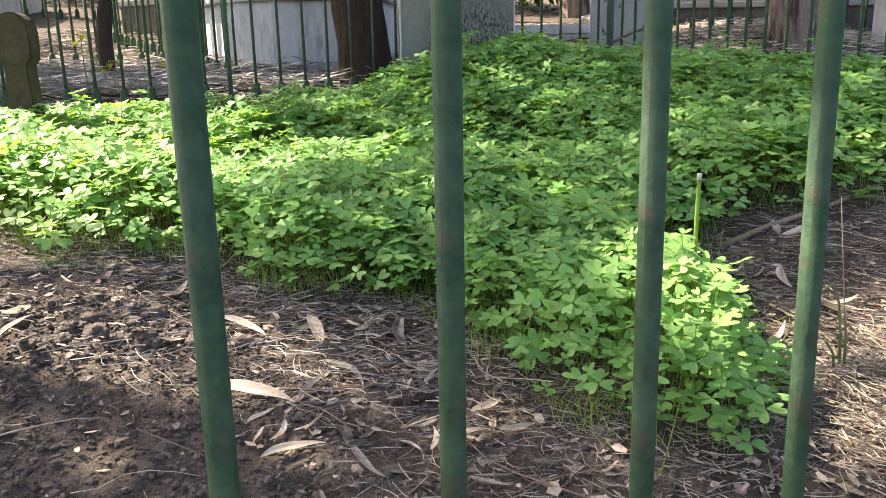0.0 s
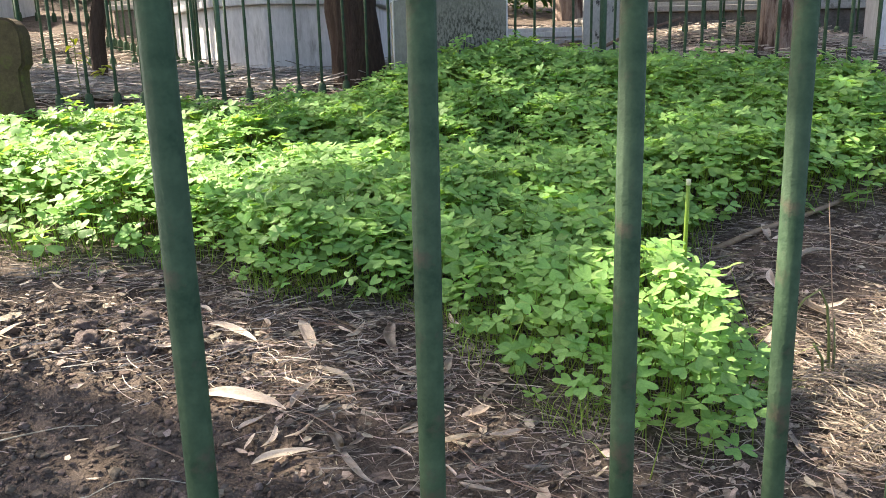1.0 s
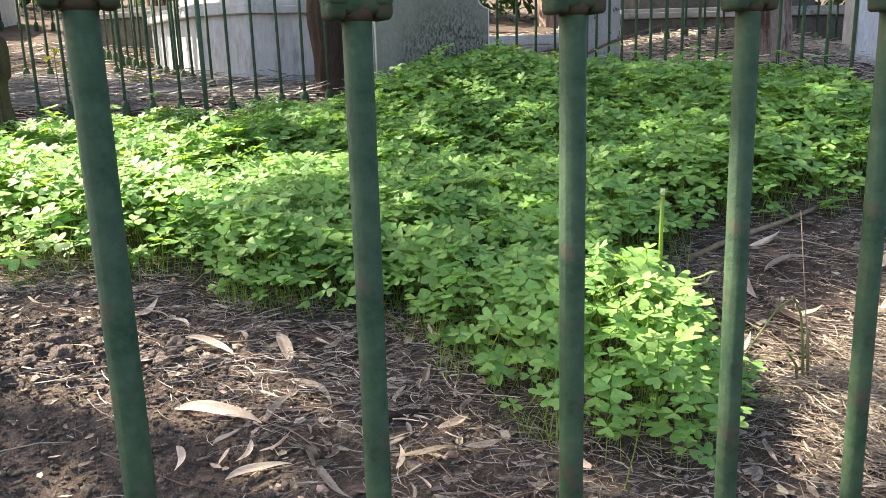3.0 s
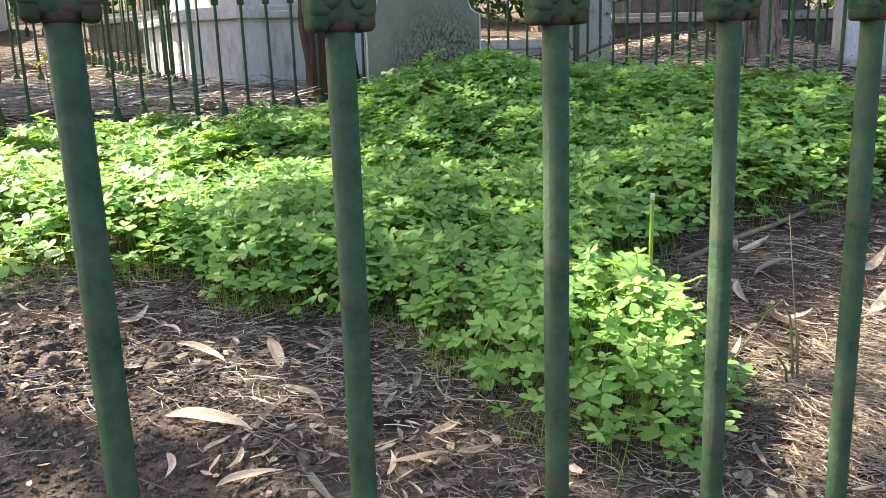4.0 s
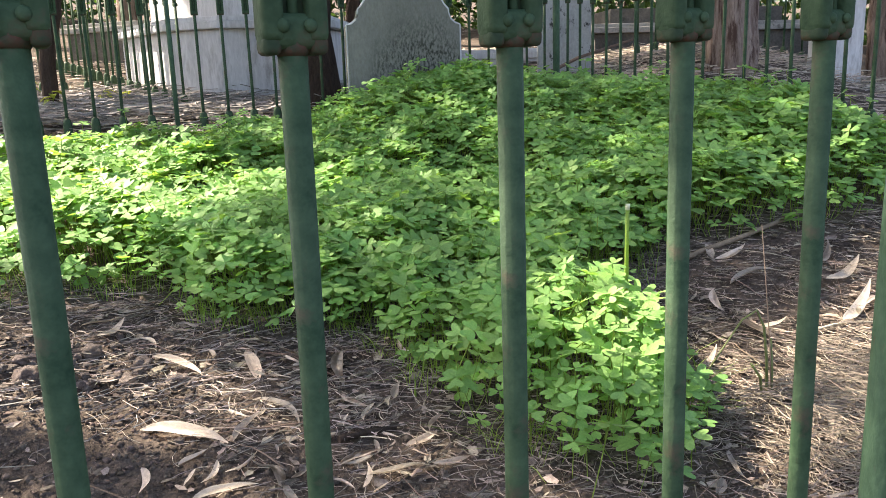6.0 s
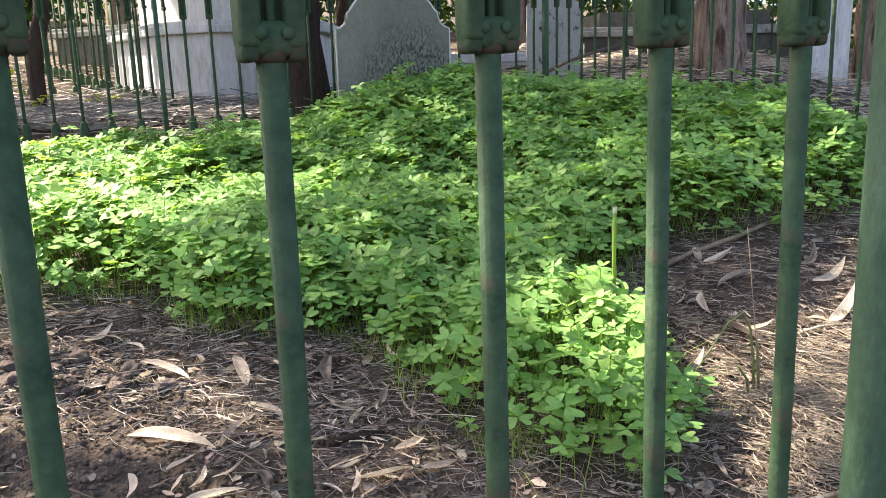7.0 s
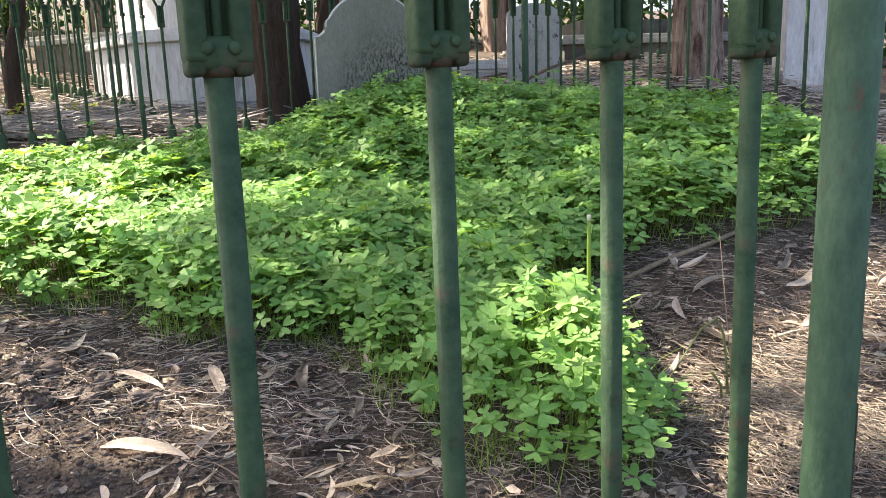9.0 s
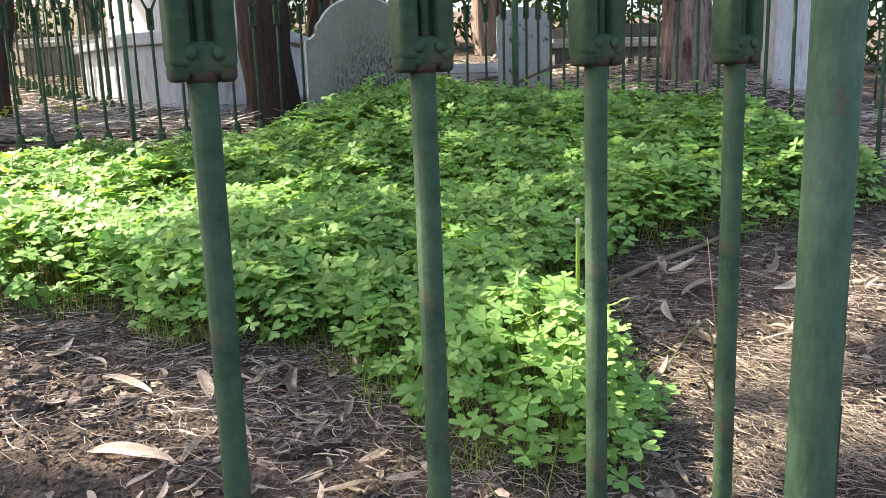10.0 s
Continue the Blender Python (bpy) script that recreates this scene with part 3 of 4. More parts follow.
def flakes():
    """Torn bits of dry leaf and bark among the needles, in one mesh."""
    r = random.Random(90)
    verts, faces = [], []
    for i in range(6800):
        x, y = r.uniform(-0.85, 2.4), r.uniform(0.42, 1.7)
        if x < 0.02 and y < 1.2 and r.random() < 0.85:
            continue
        if edge_distance(np.array([x]), np.array([y]))[0] > 0.05:
            continue
        z, a, ln = rough_z(x, y) + r.uniform(0.001, 0.012), r.uniform(0, 6.28), abs(r.gauss(0, 0.007)) + 0.003
        w, t1, t2, o = ln * r.uniform(0.25, 0.7), r.uniform(-0.5, 0.5), r.uniform(-0.5, 0.5), len(verts)
        for u, v in ((-1, -0.5), (-0.2, -1), (1, -0.3), (0.8, 0.6), (-0.5, 1)):
            u, v = u * ln * r.uniform(0.8, 1.2), v * w
            verts.append((x + u * math.cos(a) - v * math.sin(a), y + u * math.sin(a) + v * math.cos(a), z + u * t1 * 0.5 + v * t2))
        faces += [(o, o + 1, o + 2), (o, o + 2, o + 3), (o, o + 3, o + 4)]
    tagged(mesh_object("leaf_fragments", verts, faces, [STRAW]), "torn dry leaf and bark fragments on soil", "plant litter", kind="stuff")


flakes()


def leaf_mesh(seed):
    """A dry, curled, lance-shaped leaf, one unit long, lying along x."""
    r = random.Random(seed)
    bend, curl, rise, wid = r.uniform(-0.18, 0.18), r.uniform(0.1, 0.55), r.uniform(-0.04, 0.12), r.uniform(0.055, 0.110)
    n = 12
    b = bmesh.new()
    rows = []
    for i in range(n + 1):
        u = i / n
        w = wid * (math.sin(math.pi * min(1, u * 1.04) ** 0.75) ** 0.8 if 0 < u < 1 else 0.0) + 0.006
        cy, cz = bend * 4 * u * (1 - u), rise * (2 * u - 1) ** 2 + 0.012 * math.sin(9 * u + seed)
        rows.append([b.verts.new((u - 0.5, cy + k * w, cz + abs(k) * w * curl)) for k in (-1, -0.5, 0, 0.5, 1)])
    for p, q in zip(rows, rows[1:]):
        for k in range(4):
            b.faces.new((p[k], p[k + 1], q[k + 1], q[k]))
    bmesh.ops.solidify(b, geom=b.faces[:], thickness=0.004)
    me = bpy.data.meshes.new("dry_leaf")
    b.to_mesh(me)
    b.free()
    me.materials.append(DRY)
    me.polygons.foreach_set("use_smooth", [True] * len(me.polygons))
    return me


LEAF_MESHES = [leaf_mesh(s) for s in range(9)]
leaf_rng = random.Random(12)


def dry_leaf(x, y, deg, length):
    ob = new("dry_leaf", leaf_rng.choice(LEAF_MESHES))
    n = Vector((ground_z(x - 0.02, y) - ground_z(x + 0.02, y), ground_z(x, y - 0.02) - ground_z(x, y + 0.02), 0.04)).normalized()
    up = n.to_track_quat("Z", "Y").to_matrix().to_4x4()
    up = up @ Matrix.Rotation(-up.to_euler().z, 4, "Z")
    z = max(rough_z(x + dx, y + dy) for dx in (-0.03, 0, 0.03) for dy in (-0.03, 0, 0.03))
    ob.matrix_world = (Matrix.Translation((x, y, z + 0.006)) @ up @ pose(0, 0, 0, 0, 0, deg) @ pose(0, 0, 0, leaf_rng.uniform(-20, 20), leaf_rng.uniform(-7, 7), 0)
                       @ Matrix.Diagonal((length, length * leaf_rng.uniform(0.85, 1.25), length, 1)))
    tagged(ob, "pale dry fallen eucalyptus leaf curled on soil", "leaf", group="fallen leaves")
    return ob


LEAVES_LEFT = [(-0.32, 1.54, -46, 0.07), (-0.1, 1.54, 21, 0.13), (-0.1, 1.48, 59, 0.12), (-0.03, 1.4, -66, 0.08), (0.28, 1.27, -52, 0.12), (0.17, 1.23, -90, 0.14), (0.02, 1.27, -49, 0.14), (0.0, 1.01, -42, 0.19), (0.18, 1.05, -60, 0.13), (0.12, 1.01, 49, 0.12), (0.28, 0.83, 11, 0.09), (0.33, 0.78, 4, 0.11), (0.27, 0.78, 66, 0.07), (0.15, 0.75, -80, 0.13), (0.36, 1.19, -104, 0.15), (0.04, 0.82, 2, 0.11), (0.34, 1.04, -68, 0.09), (0.53, 1.23, -83, 0.09), (0.22, 1.11, 23, 0.04), (-0.41, 1.33, 54, 0.09), (-0.39, 1.0, -2, 0.06)]
LEAVES_RIGHT = [(1.47, 1.08, -6, 0.17), (1.51, 1.22, 1, 0.11), (1.44, 1.22, -107, 0.06), (1.31, 1.05, -114, 0.09), (1.3, 0.9, -76, 0.14), (1.34, 0.91, -8, 0.09), (1.7, 1.01, 17, 0.19), (1.6, 0.89, 25, 0.22), (1.52, 0.82, -14, 0.08), (1.12, 0.88, 28, 0.11), (0.88, 0.54, -118, 0.12), (1.21, 0.58, -153, 0.23), (1.14, 0.5, -154, 0.17), (0.99, 0.42, -3, 0.08), (1.11, 0.8, -13, 0.05), (1.08, 0.97, 2, 0.06), (1.42, 1.48, 32, 0.11), (1.1, 0.73, -11, 0.05), (1.72, 1.1, 30, 0.14), (1.66, 0.75, -16, 0.09)]
for row in LEAVES_LEFT + LEAVES_RIGHT:
    dry_leaf(*row)
for i in range(110):
    x, y = leaf_rng.uniform(-0.7, 2.4), leaf_rng.uniform(0.45, 1.5)
    if x < 0.02 and y < 1.2 and i % 5:
        continue
    if edge_distance(np.array([x]), np.array([y]))[0] < -0.02:
        dry_leaf(x, y, leaf_rng.uniform(0, 360), leaf_rng.uniform(0.025, 0.10))

# ---- the graveyard beyond ----
tomb("chest_tomb", "dark weathered stone tomb with a pale slab", [(-0.15, 6.98), (0.37, 6.45), (0.95, 6.95), (0.40, 7.55)], 0.95, 1.27, 0.05, 0, 0.1, DARK_STONE, LEDGE)
tomb("ledger_tomb", "low pale ledger slab on the ground", [(2.55, 5.55), (3.35, 5.2), (3.75, 6.1), (2.95, 6.45)], 0.80, 0.96, 0.03, 0, 0.1, PLASTER)
tomb("stepped_tomb", "large stepped stone tomb with dark weathered tiers", [(3.70, 4.98), (5.6, 4.45), (6.2, 6.6), (4.4, 7.1)], 0.95, 1.13, 0.06, 1.34, 0.32, DARK_STONE, LEDGE)
tomb("chest_tomb", "pale plastered tomb among the trees", [(-2.6, 8.4), (-1.3, 8.0), (-0.9, 9.4), (-2.2, 9.8)], 1.0, 1.75, 0.06, 2.3, 0.3, PLASTER)
fence_run("plot_fence", "thin green iron railing round another plot", (0.43, 4.32), (-0.25, 6.35), 18, lambda i, x, y: ground_z(x, y) + 0.57, 0.57, 0.20, fine=False)
fence_run("plot_fence", "thin green iron railing round another plot", (-1.70, 5.05), (0.32, 4.98), 17, lambda i, x, y: ground_z(x, y) + 0.60, 0.60, 0.20, fine=False)
fence_run("plot_fence", "thin dark railing beside a white stele", (3.55, 4.25), (5.4, 3.35), 17, lambda i, x, y: ground_z(x, y) + 0.60, 0.60, 0.20, fine=False)
fence_run("plot_fence", "thin green iron railing across the slope", (-2.4, 8.9), (3.6, 7.6), 40, lambda i, x, y: ground_z(x, y) + 0.62, 0.62, 0.20, fine=False)


def stele(name, label, x, y, z0, w, d, h, deg, mat, lean=0, pointed=0.06):
    """An upright grave slab with a shallow gabled top."""
    b = bmesh.new()
    prof = [(-w / 2, -0.25), (w / 2, -0.25), (w / 2, h - pointed), (w * 0.3, h - pointed * 0.3), (0, h), (-w * 0.3, h - pointed * 0.3), (-w / 2, h - pointed)]
    fr = [b.verts.new((u, -d / 2, v)) for u, v in prof]
    bk = [b.verts.new((u, d / 2, v)) for u, v in prof]
    b.faces.new(fr)
    b.faces.new(bk[::-1])
    for i in range(len(prof)):
        j = (i + 1) % len(prof)
        b.faces.new((fr[j], fr[i], bk[i], bk[j]))
    bmesh.ops.recalc_face_normals(b, faces=b.faces)
    bmesh.ops.bevel(b, geom=b.edges[:], offset=0.006, segments=2, affect="EDGES")
    ob = part(name, b, mat, smooth=False)
    ob.matrix_world = pose(x, y, z0, 0, lean, deg)
    tagged(ob, label, "gravestone")
    return ob


MOTTLED = material("mottled_marble", (0.30, 0.30, 0.28), (0.52, 0.52, 0.49), 6, 0.8, 0.4, 60, 0.3, stain=(0.05, 0.05, 0.045), stain_scale=22, stain_cut=(0.58, 0.64), stretch=(1, 1, 0.6))
stele("grave_slab", "mottled white marble grave slab behind the railing", 2.93, 4.25, 0.72, 0.36, 0.07, 0.64, -27, MOTTLED)
stele("grave_slab", "plain white stele beside a dark railing", 4.46, 3.36, 0.62, 0.27, 0.20, 1.1, -25, PLASTER)
stele("grave_slab", "weathered grey slab far up the slope", 1.9, 7.2, 1.02, 0.5, 0.1, 0.8, 10, GREY_STONE)
stele("grave_slab", "weathered grey slab far up the slope", -1.9, 6.9, 0.98, 0.45, 0.1, 0.7, -18, GREY_STONE)


def grave_marker():
    """A squat stone marker with a rounded head on a waisted shaft."""
    b = bmesh.new()
    prof = [(-0.060, -0.1), (-0.056, 0.18), (-0.047, 0.31), (-0.050, 0.345), (-0.066, 0.365), (-0.070, 0.42)]
    prof += [(0.070 * math.sin(a), 0.465 + 0.075 * math.cos(a)) for a in np.linspace(-1.5, 1.5, 11)]
    prof += [(-u, v) for u, v in prof[:6][::-1]]
    fr = [b.verts.new((u, -0.04, v)) for u, v in prof]
    bk = [b.verts.new((u, 0.04, v)) for u, v in prof]
    b.faces.new(fr)
    b.faces.new(bk[::-1])
    for i in range(len(prof)):
        j = (i + 1) % len(prof)
        b.faces.new((fr[j], fr[i], bk[i], bk[j]))
    bmesh.ops.recalc_face_normals(b, faces=b.faces)
    bmesh.ops.bevel(b, geom=[e for e in b.edges if abs(e.verts[0].co.y - e.verts[1].co.y) < 1e-4], offset=0.01, segments=2, affect="EDGES")
    ob = part("grave_marker", b, MOSS_STONE, smooth=False)
    ob.matrix_world = pose(-0.53, 3.08, ground_z(-0.53, 3.08), 0, 0, -20)
    tagged(ob, "mossy brown stone grave marker with rounded head", "gravestone")


grave_marker()


def branch(label, pts, r0, r1, mat=TWIG, name="branch"):
    b = bmesh.new()
    o = Vector(pts[0])
    tube(b, [Vector(p) - o for p in pts], [r0 + (r1 - r0) * i / (len(pts) - 1) for i in range(len(pts))], 8)
    ob = part(name, b, mat)
    ob.location = o
    tagged(ob, label, "branch", group="fallen branches")
    return ob


def on_ground(x, y, up=0.01):
    return (x, y, rough_z(x, y) + up)


branch("grey dead branch on leaf litter", [on_ground(-0.16, 4.31), on_ground(0.0, 4.44, 0.02), on_ground(0.21, 4.60, 0.02), on_ground(0.4, 4.78, 0.015)], 0.016, 0.010)
branch("thin dark branch leaning on the marble slab", [(2.62, 4.05, 0.80), (2.95, 4.10, 0.92), (3.35, 4.05, 1.03)], 0.013, 0.008)
branch("dark fallen bough behind the railing", [on_ground(2.05, 4.25, 0.10), on_ground(2.3, 4.2, 0.13), on_ground(2.55, 4.1, 0.07), on_ground(2.8, 3.95, 0.02)], 0.035, 0.025, BARK)
branch("short brown stick on needle litter", [on_ground(0.26, 0.90), on_ground(0.31, 0.915, 0.012), on_ground(0.38, 0.92)], 0.008, 0.006, BARK)
branch("pale bare branch at the clover's edge", [on_ground(1.30, 1.28), on_ground(1.45, 1.27, 0.015), on_ground(1.62, 1.26, 0.02), on_ground(1.85, 1.28, 0.03)], 0.009, 0.006)
branch("thin twig across the soil", [on_ground(0.0, 1.02), on_ground(0.25, 0.98, 0.012), on_ground(0.5, 0.90, 0.01)], 0.0014, 0.001)
branch("thin twig across the soil", [on_ground(-0.2, 0.95), on_ground(-0.08, 0.83, 0.01), on_ground(0.06, 0.74, 0.008)], 0.0013, 0.001)
twig_rng = random.Random(8)
for i in range(150):
    x, y, a, ln = twig_rng.uniform(-0.7, 2.2), twig_rng.uniform(0.5, 1.65), twig_rng.uniform(0, 6.28), twig_rng.uniform(0.07, 0.34)
    if edge_distance(np.array([x]), np.array([y]))[0] > -0.03 or (x < 0.0 and y < 1.3 and i % 4):
        continue
    pts, bend = [], twig_rng.gauss(0, 0.28)
    for k in range(6):
        pts.append(on_ground(x, y, 0.005 + 0.010 * math.sin(0.6 * k)))
        x, y, a = x + ln / 5 * math.cos(a), y + ln / 5 * math.sin(a), a + bend + twig_rng.gauss(0, 0.12)
    branch("thin brown twig lying on the soil", pts, 0.0007 + abs(twig_rng.gauss(0, 0.0008)), 0.0006, mat=twig_rng.choice((TWIG, TWIG, PALE_STRAW)), name="twig")


def cut_stalk():
    """The cut green flower stalk that rises from the clump."""
    ob = empty("plant_stalk", 0.93, 0.93, ground_z(0.93, 0.93))
    tagged(ob, "upright green plant stalk with a pale cut tip", "plant")
    top = 0.52 - ob.location.z
    b = bmesh.new()
    tube(b, [(0.012, 0.015, -0.02), (0.006, 0.008, top * 0.4), (-0.004, -0.004, top * 0.75), (-0.012, -0.015, top - 0.012)], [0.0052, 0.0048, 0.0044, 0.0044], 10)
    part("stem", b, STEM, ob)
    b = bmesh.new()
    tube(b, [(-0.012, -0.015, top - 0.012), (-0.0125, -0.016, top)], [0.0047, 0.0050], 10)
    part("cut_tip", b, CREAM, ob)


cut_stalk()


def bent_shoot():
    """A few narrow upright shoots on bare soil, one of them bent over."""
    ob = empty("grass_shoot", 1.13, 0.715, ground_z(1.13, 0.715))
    tagged(ob, "narrow green shoots, one bent over, on bare soil", "plant")
    for pts in (((0, 0, -0.02), (0.004, 0.01, 0.08), (0.002, 0.02, 0.15), (-0.01, 0.03, 0.185), (-0.05, 0.03, 0.17), (-0.11, 0.02, 0.12), (-0.15, 0.02, 0.075)),
                ((0.012, 0.0, -0.02), (0.018, 0.008, 0.06), (0.016, 0.014, 0.125)), ((-0.012, 0.0, -0.02), (-0.022, 0.0, 0.05), (-0.06, -0.01, 0.09))):
        b = bmesh.new()
        tube(b, pts, [0.0032 - 0.0003 * i for i in range(len(pts))], 8)
        part("blade", b, SHOOT, ob)
    b = bmesh.new()
    tube(b, [(0.008, -0.004, -0.02), (0.002, 0.0, 0.10), (-0.012, 0.004, 0.22), (-0.030, 0.010, 0.37)], [0.0014, 0.0013, 0.0011, 0.0008], 6)
    part("dry_stem", b, TWIG, ob, "thin dry brown stem")


bent_shoot()

def sprig(x, y, z, seed):
    """A thin weed seedling with a few yellow-green leaves."""
    r = random.Random(seed)
    g = ground_z(x, y)
    ob = empty("weed", x, y, g)
    tagged(ob, "thin weed seedling with yellow-green leaves", "plant", group="weeds")
    b = bmesh.new()
    tube(b, [(0.01, 0.02, -0.02), (0.0, 0.01, (z - g) * 0.5), (0, 0, z - g)], [0.004, 0.003, 0.002], 6)
    part("stem", b, SHOOT, ob)
    for k in range(4):
        a, ln, zz = r.uniform(0, 6.28), r.uniform(0.05, 0.09), (z - g) * (1 - 0.12 * k)
        b = bmesh.new()
        rows = []
        for i in range(6):
            u = i / 5
            w = 0.018 * math.sin(math.pi * min(0.98, u + 0.04)) + 0.001
            rows.append([b.verts.new((math.cos(a) * ln * u - q * w * math.sin(a), math.sin(a) * ln * u + q * w * math.cos(a), zz + 0.02 * u - 0.045 * u * u + abs(q) * w * 0.3)) for q in (-1, 0, 1)])
        for p, q in zip(rows, rows[1:]):
            for i in range(2):
                b.faces.new((p[i], p[i + 1], q[i + 1], q[i]))
        bmesh.ops.solidify(b, geom=b.faces[:], thickness=0.0008)
        part("leaf", b, YELLOW_LEAF, ob)


YELLOW_LEAF = material("yellow_green_leaf", (0.30, 0.38, 0.05), (0.48, 0.55, 0.10), 30, 0.5, 0.1, 90, 0.3, translucent=(1.3, 1.2, 0.5))
sprig(-0.24, 4.36, 0.80, 1)
sprig(0.02, 4.62, 0.80, 2)
sprig(0.15, 4.60, 0.79, 3)
sprig(-0.35, 4.05, 0.93, 4)


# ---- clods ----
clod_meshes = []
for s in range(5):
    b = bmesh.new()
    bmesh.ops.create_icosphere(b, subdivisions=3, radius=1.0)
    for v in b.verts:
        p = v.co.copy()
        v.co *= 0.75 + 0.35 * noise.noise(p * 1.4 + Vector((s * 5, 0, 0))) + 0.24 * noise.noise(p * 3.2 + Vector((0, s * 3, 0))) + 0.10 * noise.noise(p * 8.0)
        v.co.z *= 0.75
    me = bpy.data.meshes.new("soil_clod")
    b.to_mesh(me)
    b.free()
    me.materials.append(SUNLIT_DRY_SOIL)
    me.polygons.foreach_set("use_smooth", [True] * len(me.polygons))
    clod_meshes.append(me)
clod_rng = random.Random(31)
# most clods follow the sunlit band; their pale colour adds to its light
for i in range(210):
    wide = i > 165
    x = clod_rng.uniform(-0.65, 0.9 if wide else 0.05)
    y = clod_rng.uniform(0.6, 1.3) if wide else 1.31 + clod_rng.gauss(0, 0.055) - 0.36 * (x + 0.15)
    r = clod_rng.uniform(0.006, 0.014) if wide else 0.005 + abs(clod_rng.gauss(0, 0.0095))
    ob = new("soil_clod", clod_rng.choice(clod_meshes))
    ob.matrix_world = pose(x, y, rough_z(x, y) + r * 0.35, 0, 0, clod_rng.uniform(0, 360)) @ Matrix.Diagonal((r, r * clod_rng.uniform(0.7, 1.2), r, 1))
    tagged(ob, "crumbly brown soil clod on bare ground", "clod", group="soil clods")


def crumbs():
    """Small soil crumbs and grit over the bare earth, in one mesh."""
    r = random.Random(77)
    verts, faces = [], []
    lump = bmesh.new()
    bmesh.ops.create_icosphere(lump, subdivisions=1, radius=1.0)
    ball, tris = [v.co.copy() for v in lump.verts], [tuple(v.index for v in f.verts) for f in lump.faces]
    lump.free()
    for i in range(22000):
        x, y = r.uniform(-0.85, 1.6), r.uniform(0.4, 1.5)
        if r.random() > (0.95 if x < 0.1 else 0.3):
            continue
        z, q = rough_z(x, y), abs(r.gauss(0, 0.0030)) + 0.0013
        o = len(verts)
        sx, sy, sz, a = q * r.uniform(0.7, 1.3), q * r.uniform(0.7, 1.3), q * r.uniform(0.5, 0.9), r.uniform(0, 6.28)
        for v in ball:
            k = r.uniform(0.72, 1.22)
            u, w = v.x * sx * k, v.y * sy * k
            verts.append((x + u * math.cos(a) - w * math.sin(a), y + u * math.sin(a) + w * math.cos(a), z + q * 0.3 + v.z * sz * k))
        faces += [tuple(o + i for i in t) for t in tris]
    tagged(mesh_object("soil_crumbs", verts, faces, [CRUMB]), "loose brown soil crumbs and grit", "soil", kind="stuff")


crumbs()


# ---- shrubs and trees that close the slope ----
def shrub(x, y, w, h, count, seed, label):
    ob = empty("shrub", x, y, ground_z(x, y))
    tagged(ob, label, "shrub", group="background shrubs")
    r = random.Random(seed)
    verts, faces = [], []
    for i in range(count):
        a, q, zz = r.uniform(0, 6.28), math.sqrt(r.random()), r.random()
        rad = w * q * (1 - 0.5 * zz) * (1 + 0.3 * math.sin(3 * a + seed))
        c = Vector((rad * math.cos(a), rad * math.sin(a), h * zz))
        m = Euler((r.uniform(-1, 1), r.uniform(-1, 1), r.uniform(0, 6.28))).to_matrix()
        ln = r.uniform(0.06, 0.12)
        o = len(verts)
        for u, v in ((-ln, 0), (0, -ln * 0.4), (ln, 0), (0, ln * 0.4)):
            verts.append(tuple(c + m @ Vector((u, v, 0))))
        faces.append((o, o + 1, o + 2, o + 3))
    mesh_object("foliage", verts, faces, [TREE_LEAF], ob)
    for k in range(4):
        b = bmesh.new()
        a = r.uniform(0, 6.28)
        tube(b, [(0.05 * math.cos(a), 0.05 * math.sin(a), -0.1), (0.2 * w * math.cos(a), 0.2 * w * math.sin(a), h * 0.4), (0.5 * w * math.cos(a), 0.5 * w * math.sin(a), h * 0.85)], [0.03, 0.02, 0.008], 6)
        part("stem", b, BARK, ob)


for i, (x, y, w, h) in enumerate([(-6.5, 11, 1.8, 2.2), (-3.6, 12.5, 1.8, 2.6), (-0.6, 12.2, 1.7, 2.4), (2.2, 11.6, 1.7, 2.6), (4.8, 10.6, 1.7, 2.5), (7.2, 9.4, 1.7, 2.6), (9.2, 7.4, 1.7, 2.6), (10.8, 5.0, 1.7, 2.6)]):
    shrub(x, y, w, h, 3800, 50 + i, "dense green shrub on the far slope")
for i, (x, y, r0) in enumerate([(-2.2, 10.2, 0.16), (0.5, 9.6, 0.13), (1.25, 10.4, 0.18), (3.1, 8.8, 0.15), (2.15, 6.35, 0.10), (5.2, 8.6, 0.2), (6.6, 6.4, 0.17), (5.9, 4.1, 0.12), (-3.8, 8.3, 0.15)]):
    trunk("tree", "tall dark tree trunk on the far slope", (x, y, ground_z(x, y)), (x + 0.3 * math.sin(i * 2.1), y + 0.2, ground_z(x, y) + 6.0), r0, r0 * 0.6, (BARK, PALE_BARK)[i % 2], 60 + i)

for i in range(70):
    x, y = leaf_rng.gauss(0.32, 0.22), leaf_rng.uniform(0.52, 1.32)
    if edge_distance(np.array([x]), np.array([y]))[0] < -0.02:
        dry_leaf(x, y, leaf_rng.uniform(0, 360), leaf_rng.uniform(0.02, 0.085))

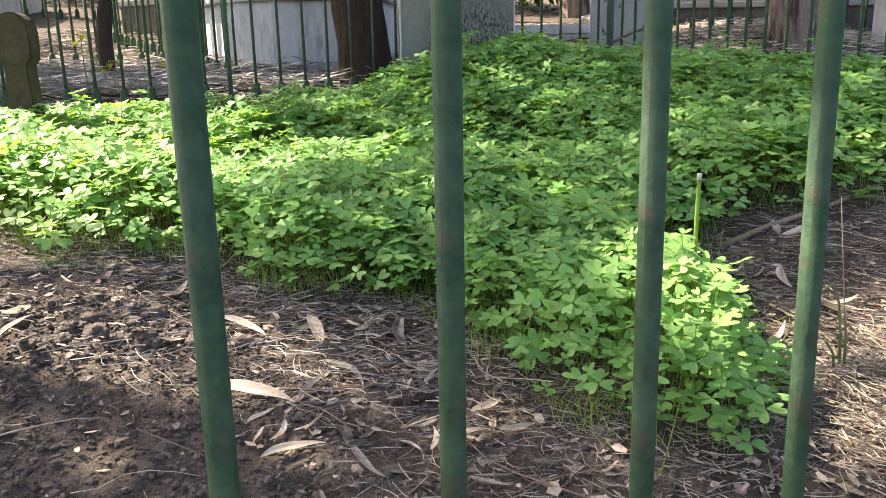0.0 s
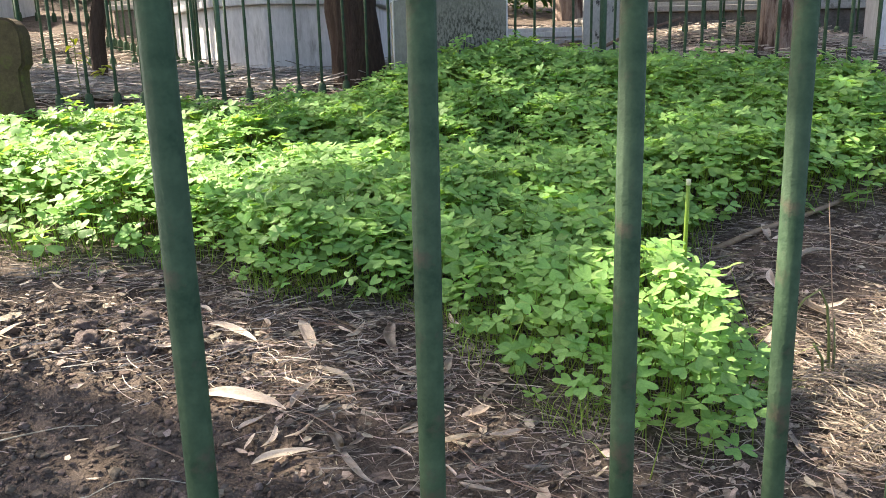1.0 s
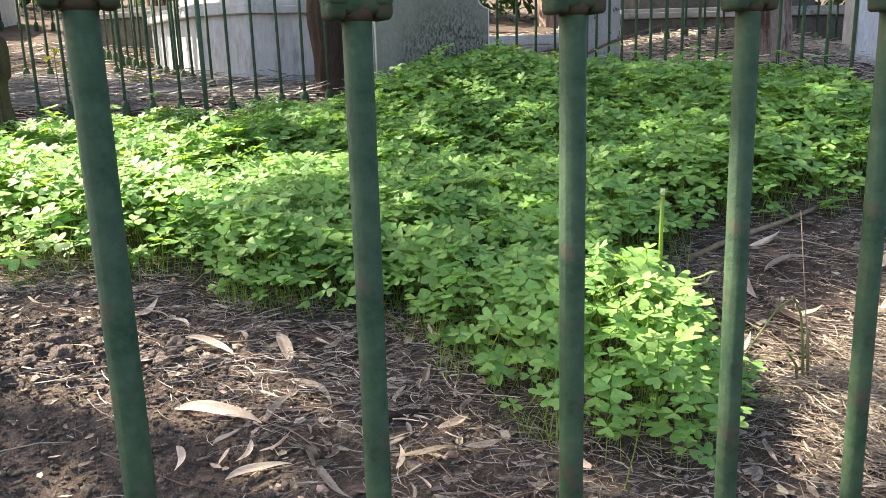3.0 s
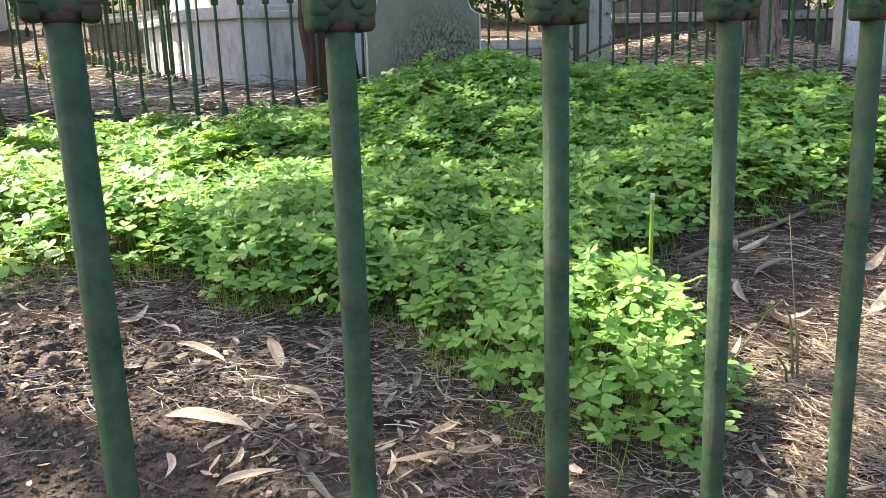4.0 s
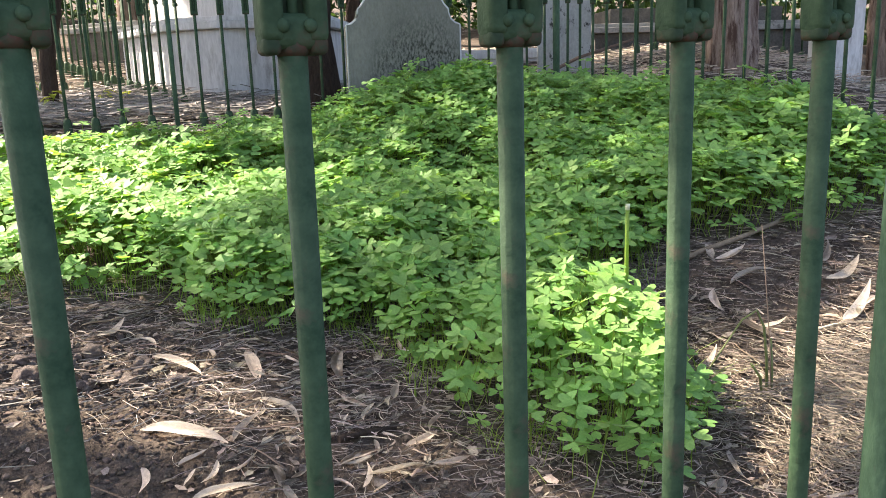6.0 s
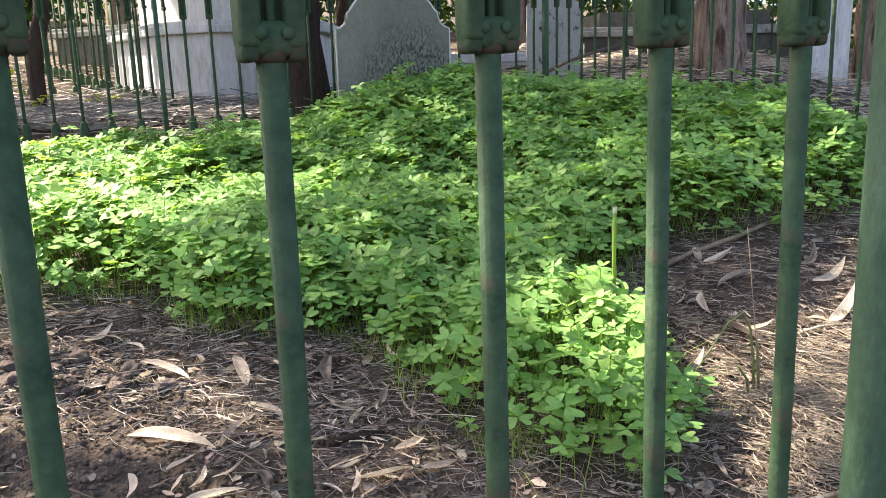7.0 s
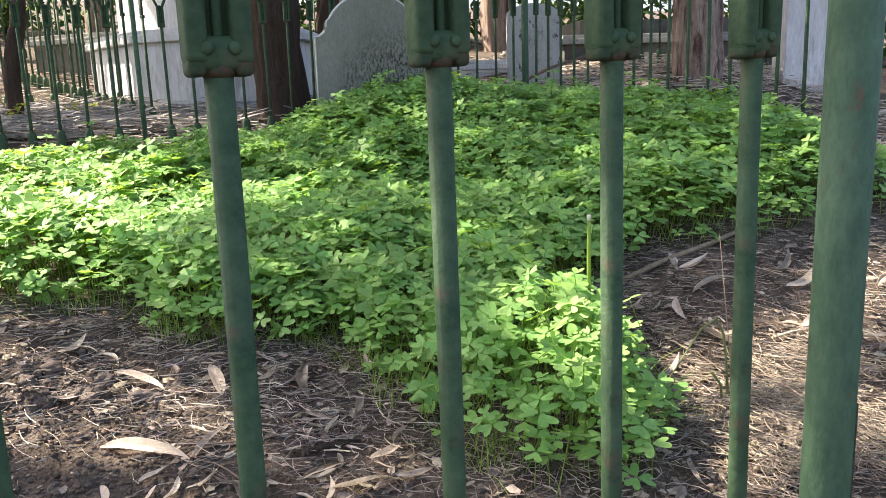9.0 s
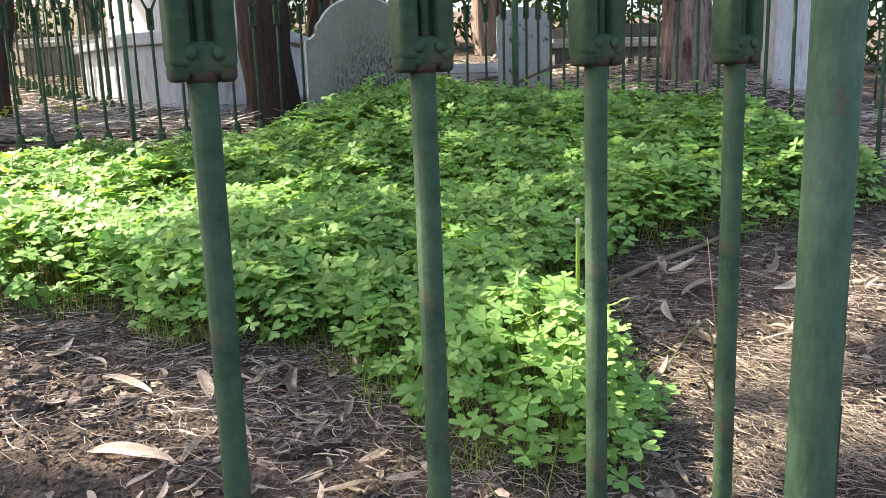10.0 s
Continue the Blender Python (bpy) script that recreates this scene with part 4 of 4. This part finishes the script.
# ---- tree crowns overhead, unseen, shaped to shade all but the sun patches ----
# ellipses of ground kept sunlit by omitting crown leaves on their sun rays
SUN_PATCHES = [(-0.45, 2.50, 0.98, 0.75, -30), (-0.42, 1.52, 0.22, 0.10, 0), (0.40, 2.15, 0.50, 0.22, 12), (0.92, 0.75, 0.18, 0.23, -20), (-0.21, 1.28, 0.43, 0.14, -27), (0.99, 0.76, 0.13, 0.16, -20), (0.95, 0.62, 0.13, 0.09, 0), (1.40, 0.86, 0.30, 0.12, 15),
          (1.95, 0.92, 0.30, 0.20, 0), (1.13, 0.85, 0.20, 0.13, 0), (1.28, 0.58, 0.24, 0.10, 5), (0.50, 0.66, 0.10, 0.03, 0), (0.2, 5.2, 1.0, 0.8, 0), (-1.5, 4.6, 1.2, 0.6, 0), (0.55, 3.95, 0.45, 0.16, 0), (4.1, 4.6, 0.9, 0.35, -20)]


def in_sun_patch(x, y):
    """Whether this place of the ground lies in a patch chosen to be sunlit."""
    for cx, cy, a, b, deg in SUN_PATCHES:
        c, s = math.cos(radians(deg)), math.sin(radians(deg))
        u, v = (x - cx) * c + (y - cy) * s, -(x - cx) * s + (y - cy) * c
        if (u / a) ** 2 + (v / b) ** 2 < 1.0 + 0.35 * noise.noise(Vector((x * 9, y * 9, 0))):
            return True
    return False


def crown(name, parent, centre, spread, count, seed):
    r = random.Random(seed)
    verts, faces = [], []
    for i in range(count):
        a, q = r.uniform(0, 6.283), math.sqrt(r.random())
        c = Vector((centre[0] + spread[0] * q * math.cos(a), centre[1] + spread[1] * q * math.sin(a), centre[2] + r.uniform(-1, 1) * spread[2]))
        for k in range(6):
            p = c + Vector((r.gauss(0, 0.09), r.gauss(0, 0.09), r.gauss(0, 0.07)))
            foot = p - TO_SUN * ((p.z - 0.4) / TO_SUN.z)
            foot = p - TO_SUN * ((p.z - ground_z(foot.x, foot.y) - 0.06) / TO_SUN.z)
            if in_sun_patch(foot.x, foot.y) and r.random() > 0.03:
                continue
            m = Euler((r.uniform(-0.9, 0.9), r.uniform(-0.9, 0.9), r.uniform(0, 6.28))).to_matrix()
            o = len(verts)
            for u, v in ((-0.085, 0), (-0.02, -0.03), (0.085, 0), (-0.02, 0.03)):
                verts.append(p + m @ Vector((u, v, 0)) - parent.location)
            faces.append((o, o + 1, o + 2, o + 3))
    ob = mesh_object(name, [tuple(v) for v in verts], faces, [TREE_LEAF], parent)
    return ob


trees = [o for o in scene.objects if o.name in ("tree", "tree.001")]
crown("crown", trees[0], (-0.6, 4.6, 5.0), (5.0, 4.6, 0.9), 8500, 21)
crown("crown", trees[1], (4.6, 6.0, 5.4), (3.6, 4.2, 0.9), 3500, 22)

# ---- single clover leaves of the clump ----
leaf_meshes = []
for v, f, s in TEMPLATES:
    me = bpy.data.meshes.new("clover_leaf")
    me.from_pydata(v.tolist(), [], f.tolist())
    me.materials.append(CLOVER_OB)
    me.materials.append(STEM)
    me.polygons.foreach_set("material_index", s)
    me.polygons.foreach_set("use_smooth", [True] * len(me.polygons))
    me.update()
    leaf_meshes.append(me)
for i in np.where(is_single)[0]:
    m = Matrix.Translation(Vector((px[i], py[i], gz[i] + hz[i])) - clump_ob.location) @ Matrix(rot[i].tolist()).to_4x4() @ Matrix.Diagonal((size[i],) * 3 + (1,))
    link_part("clover_leaf", leaf_meshes[i % 8], clump_ob, m)
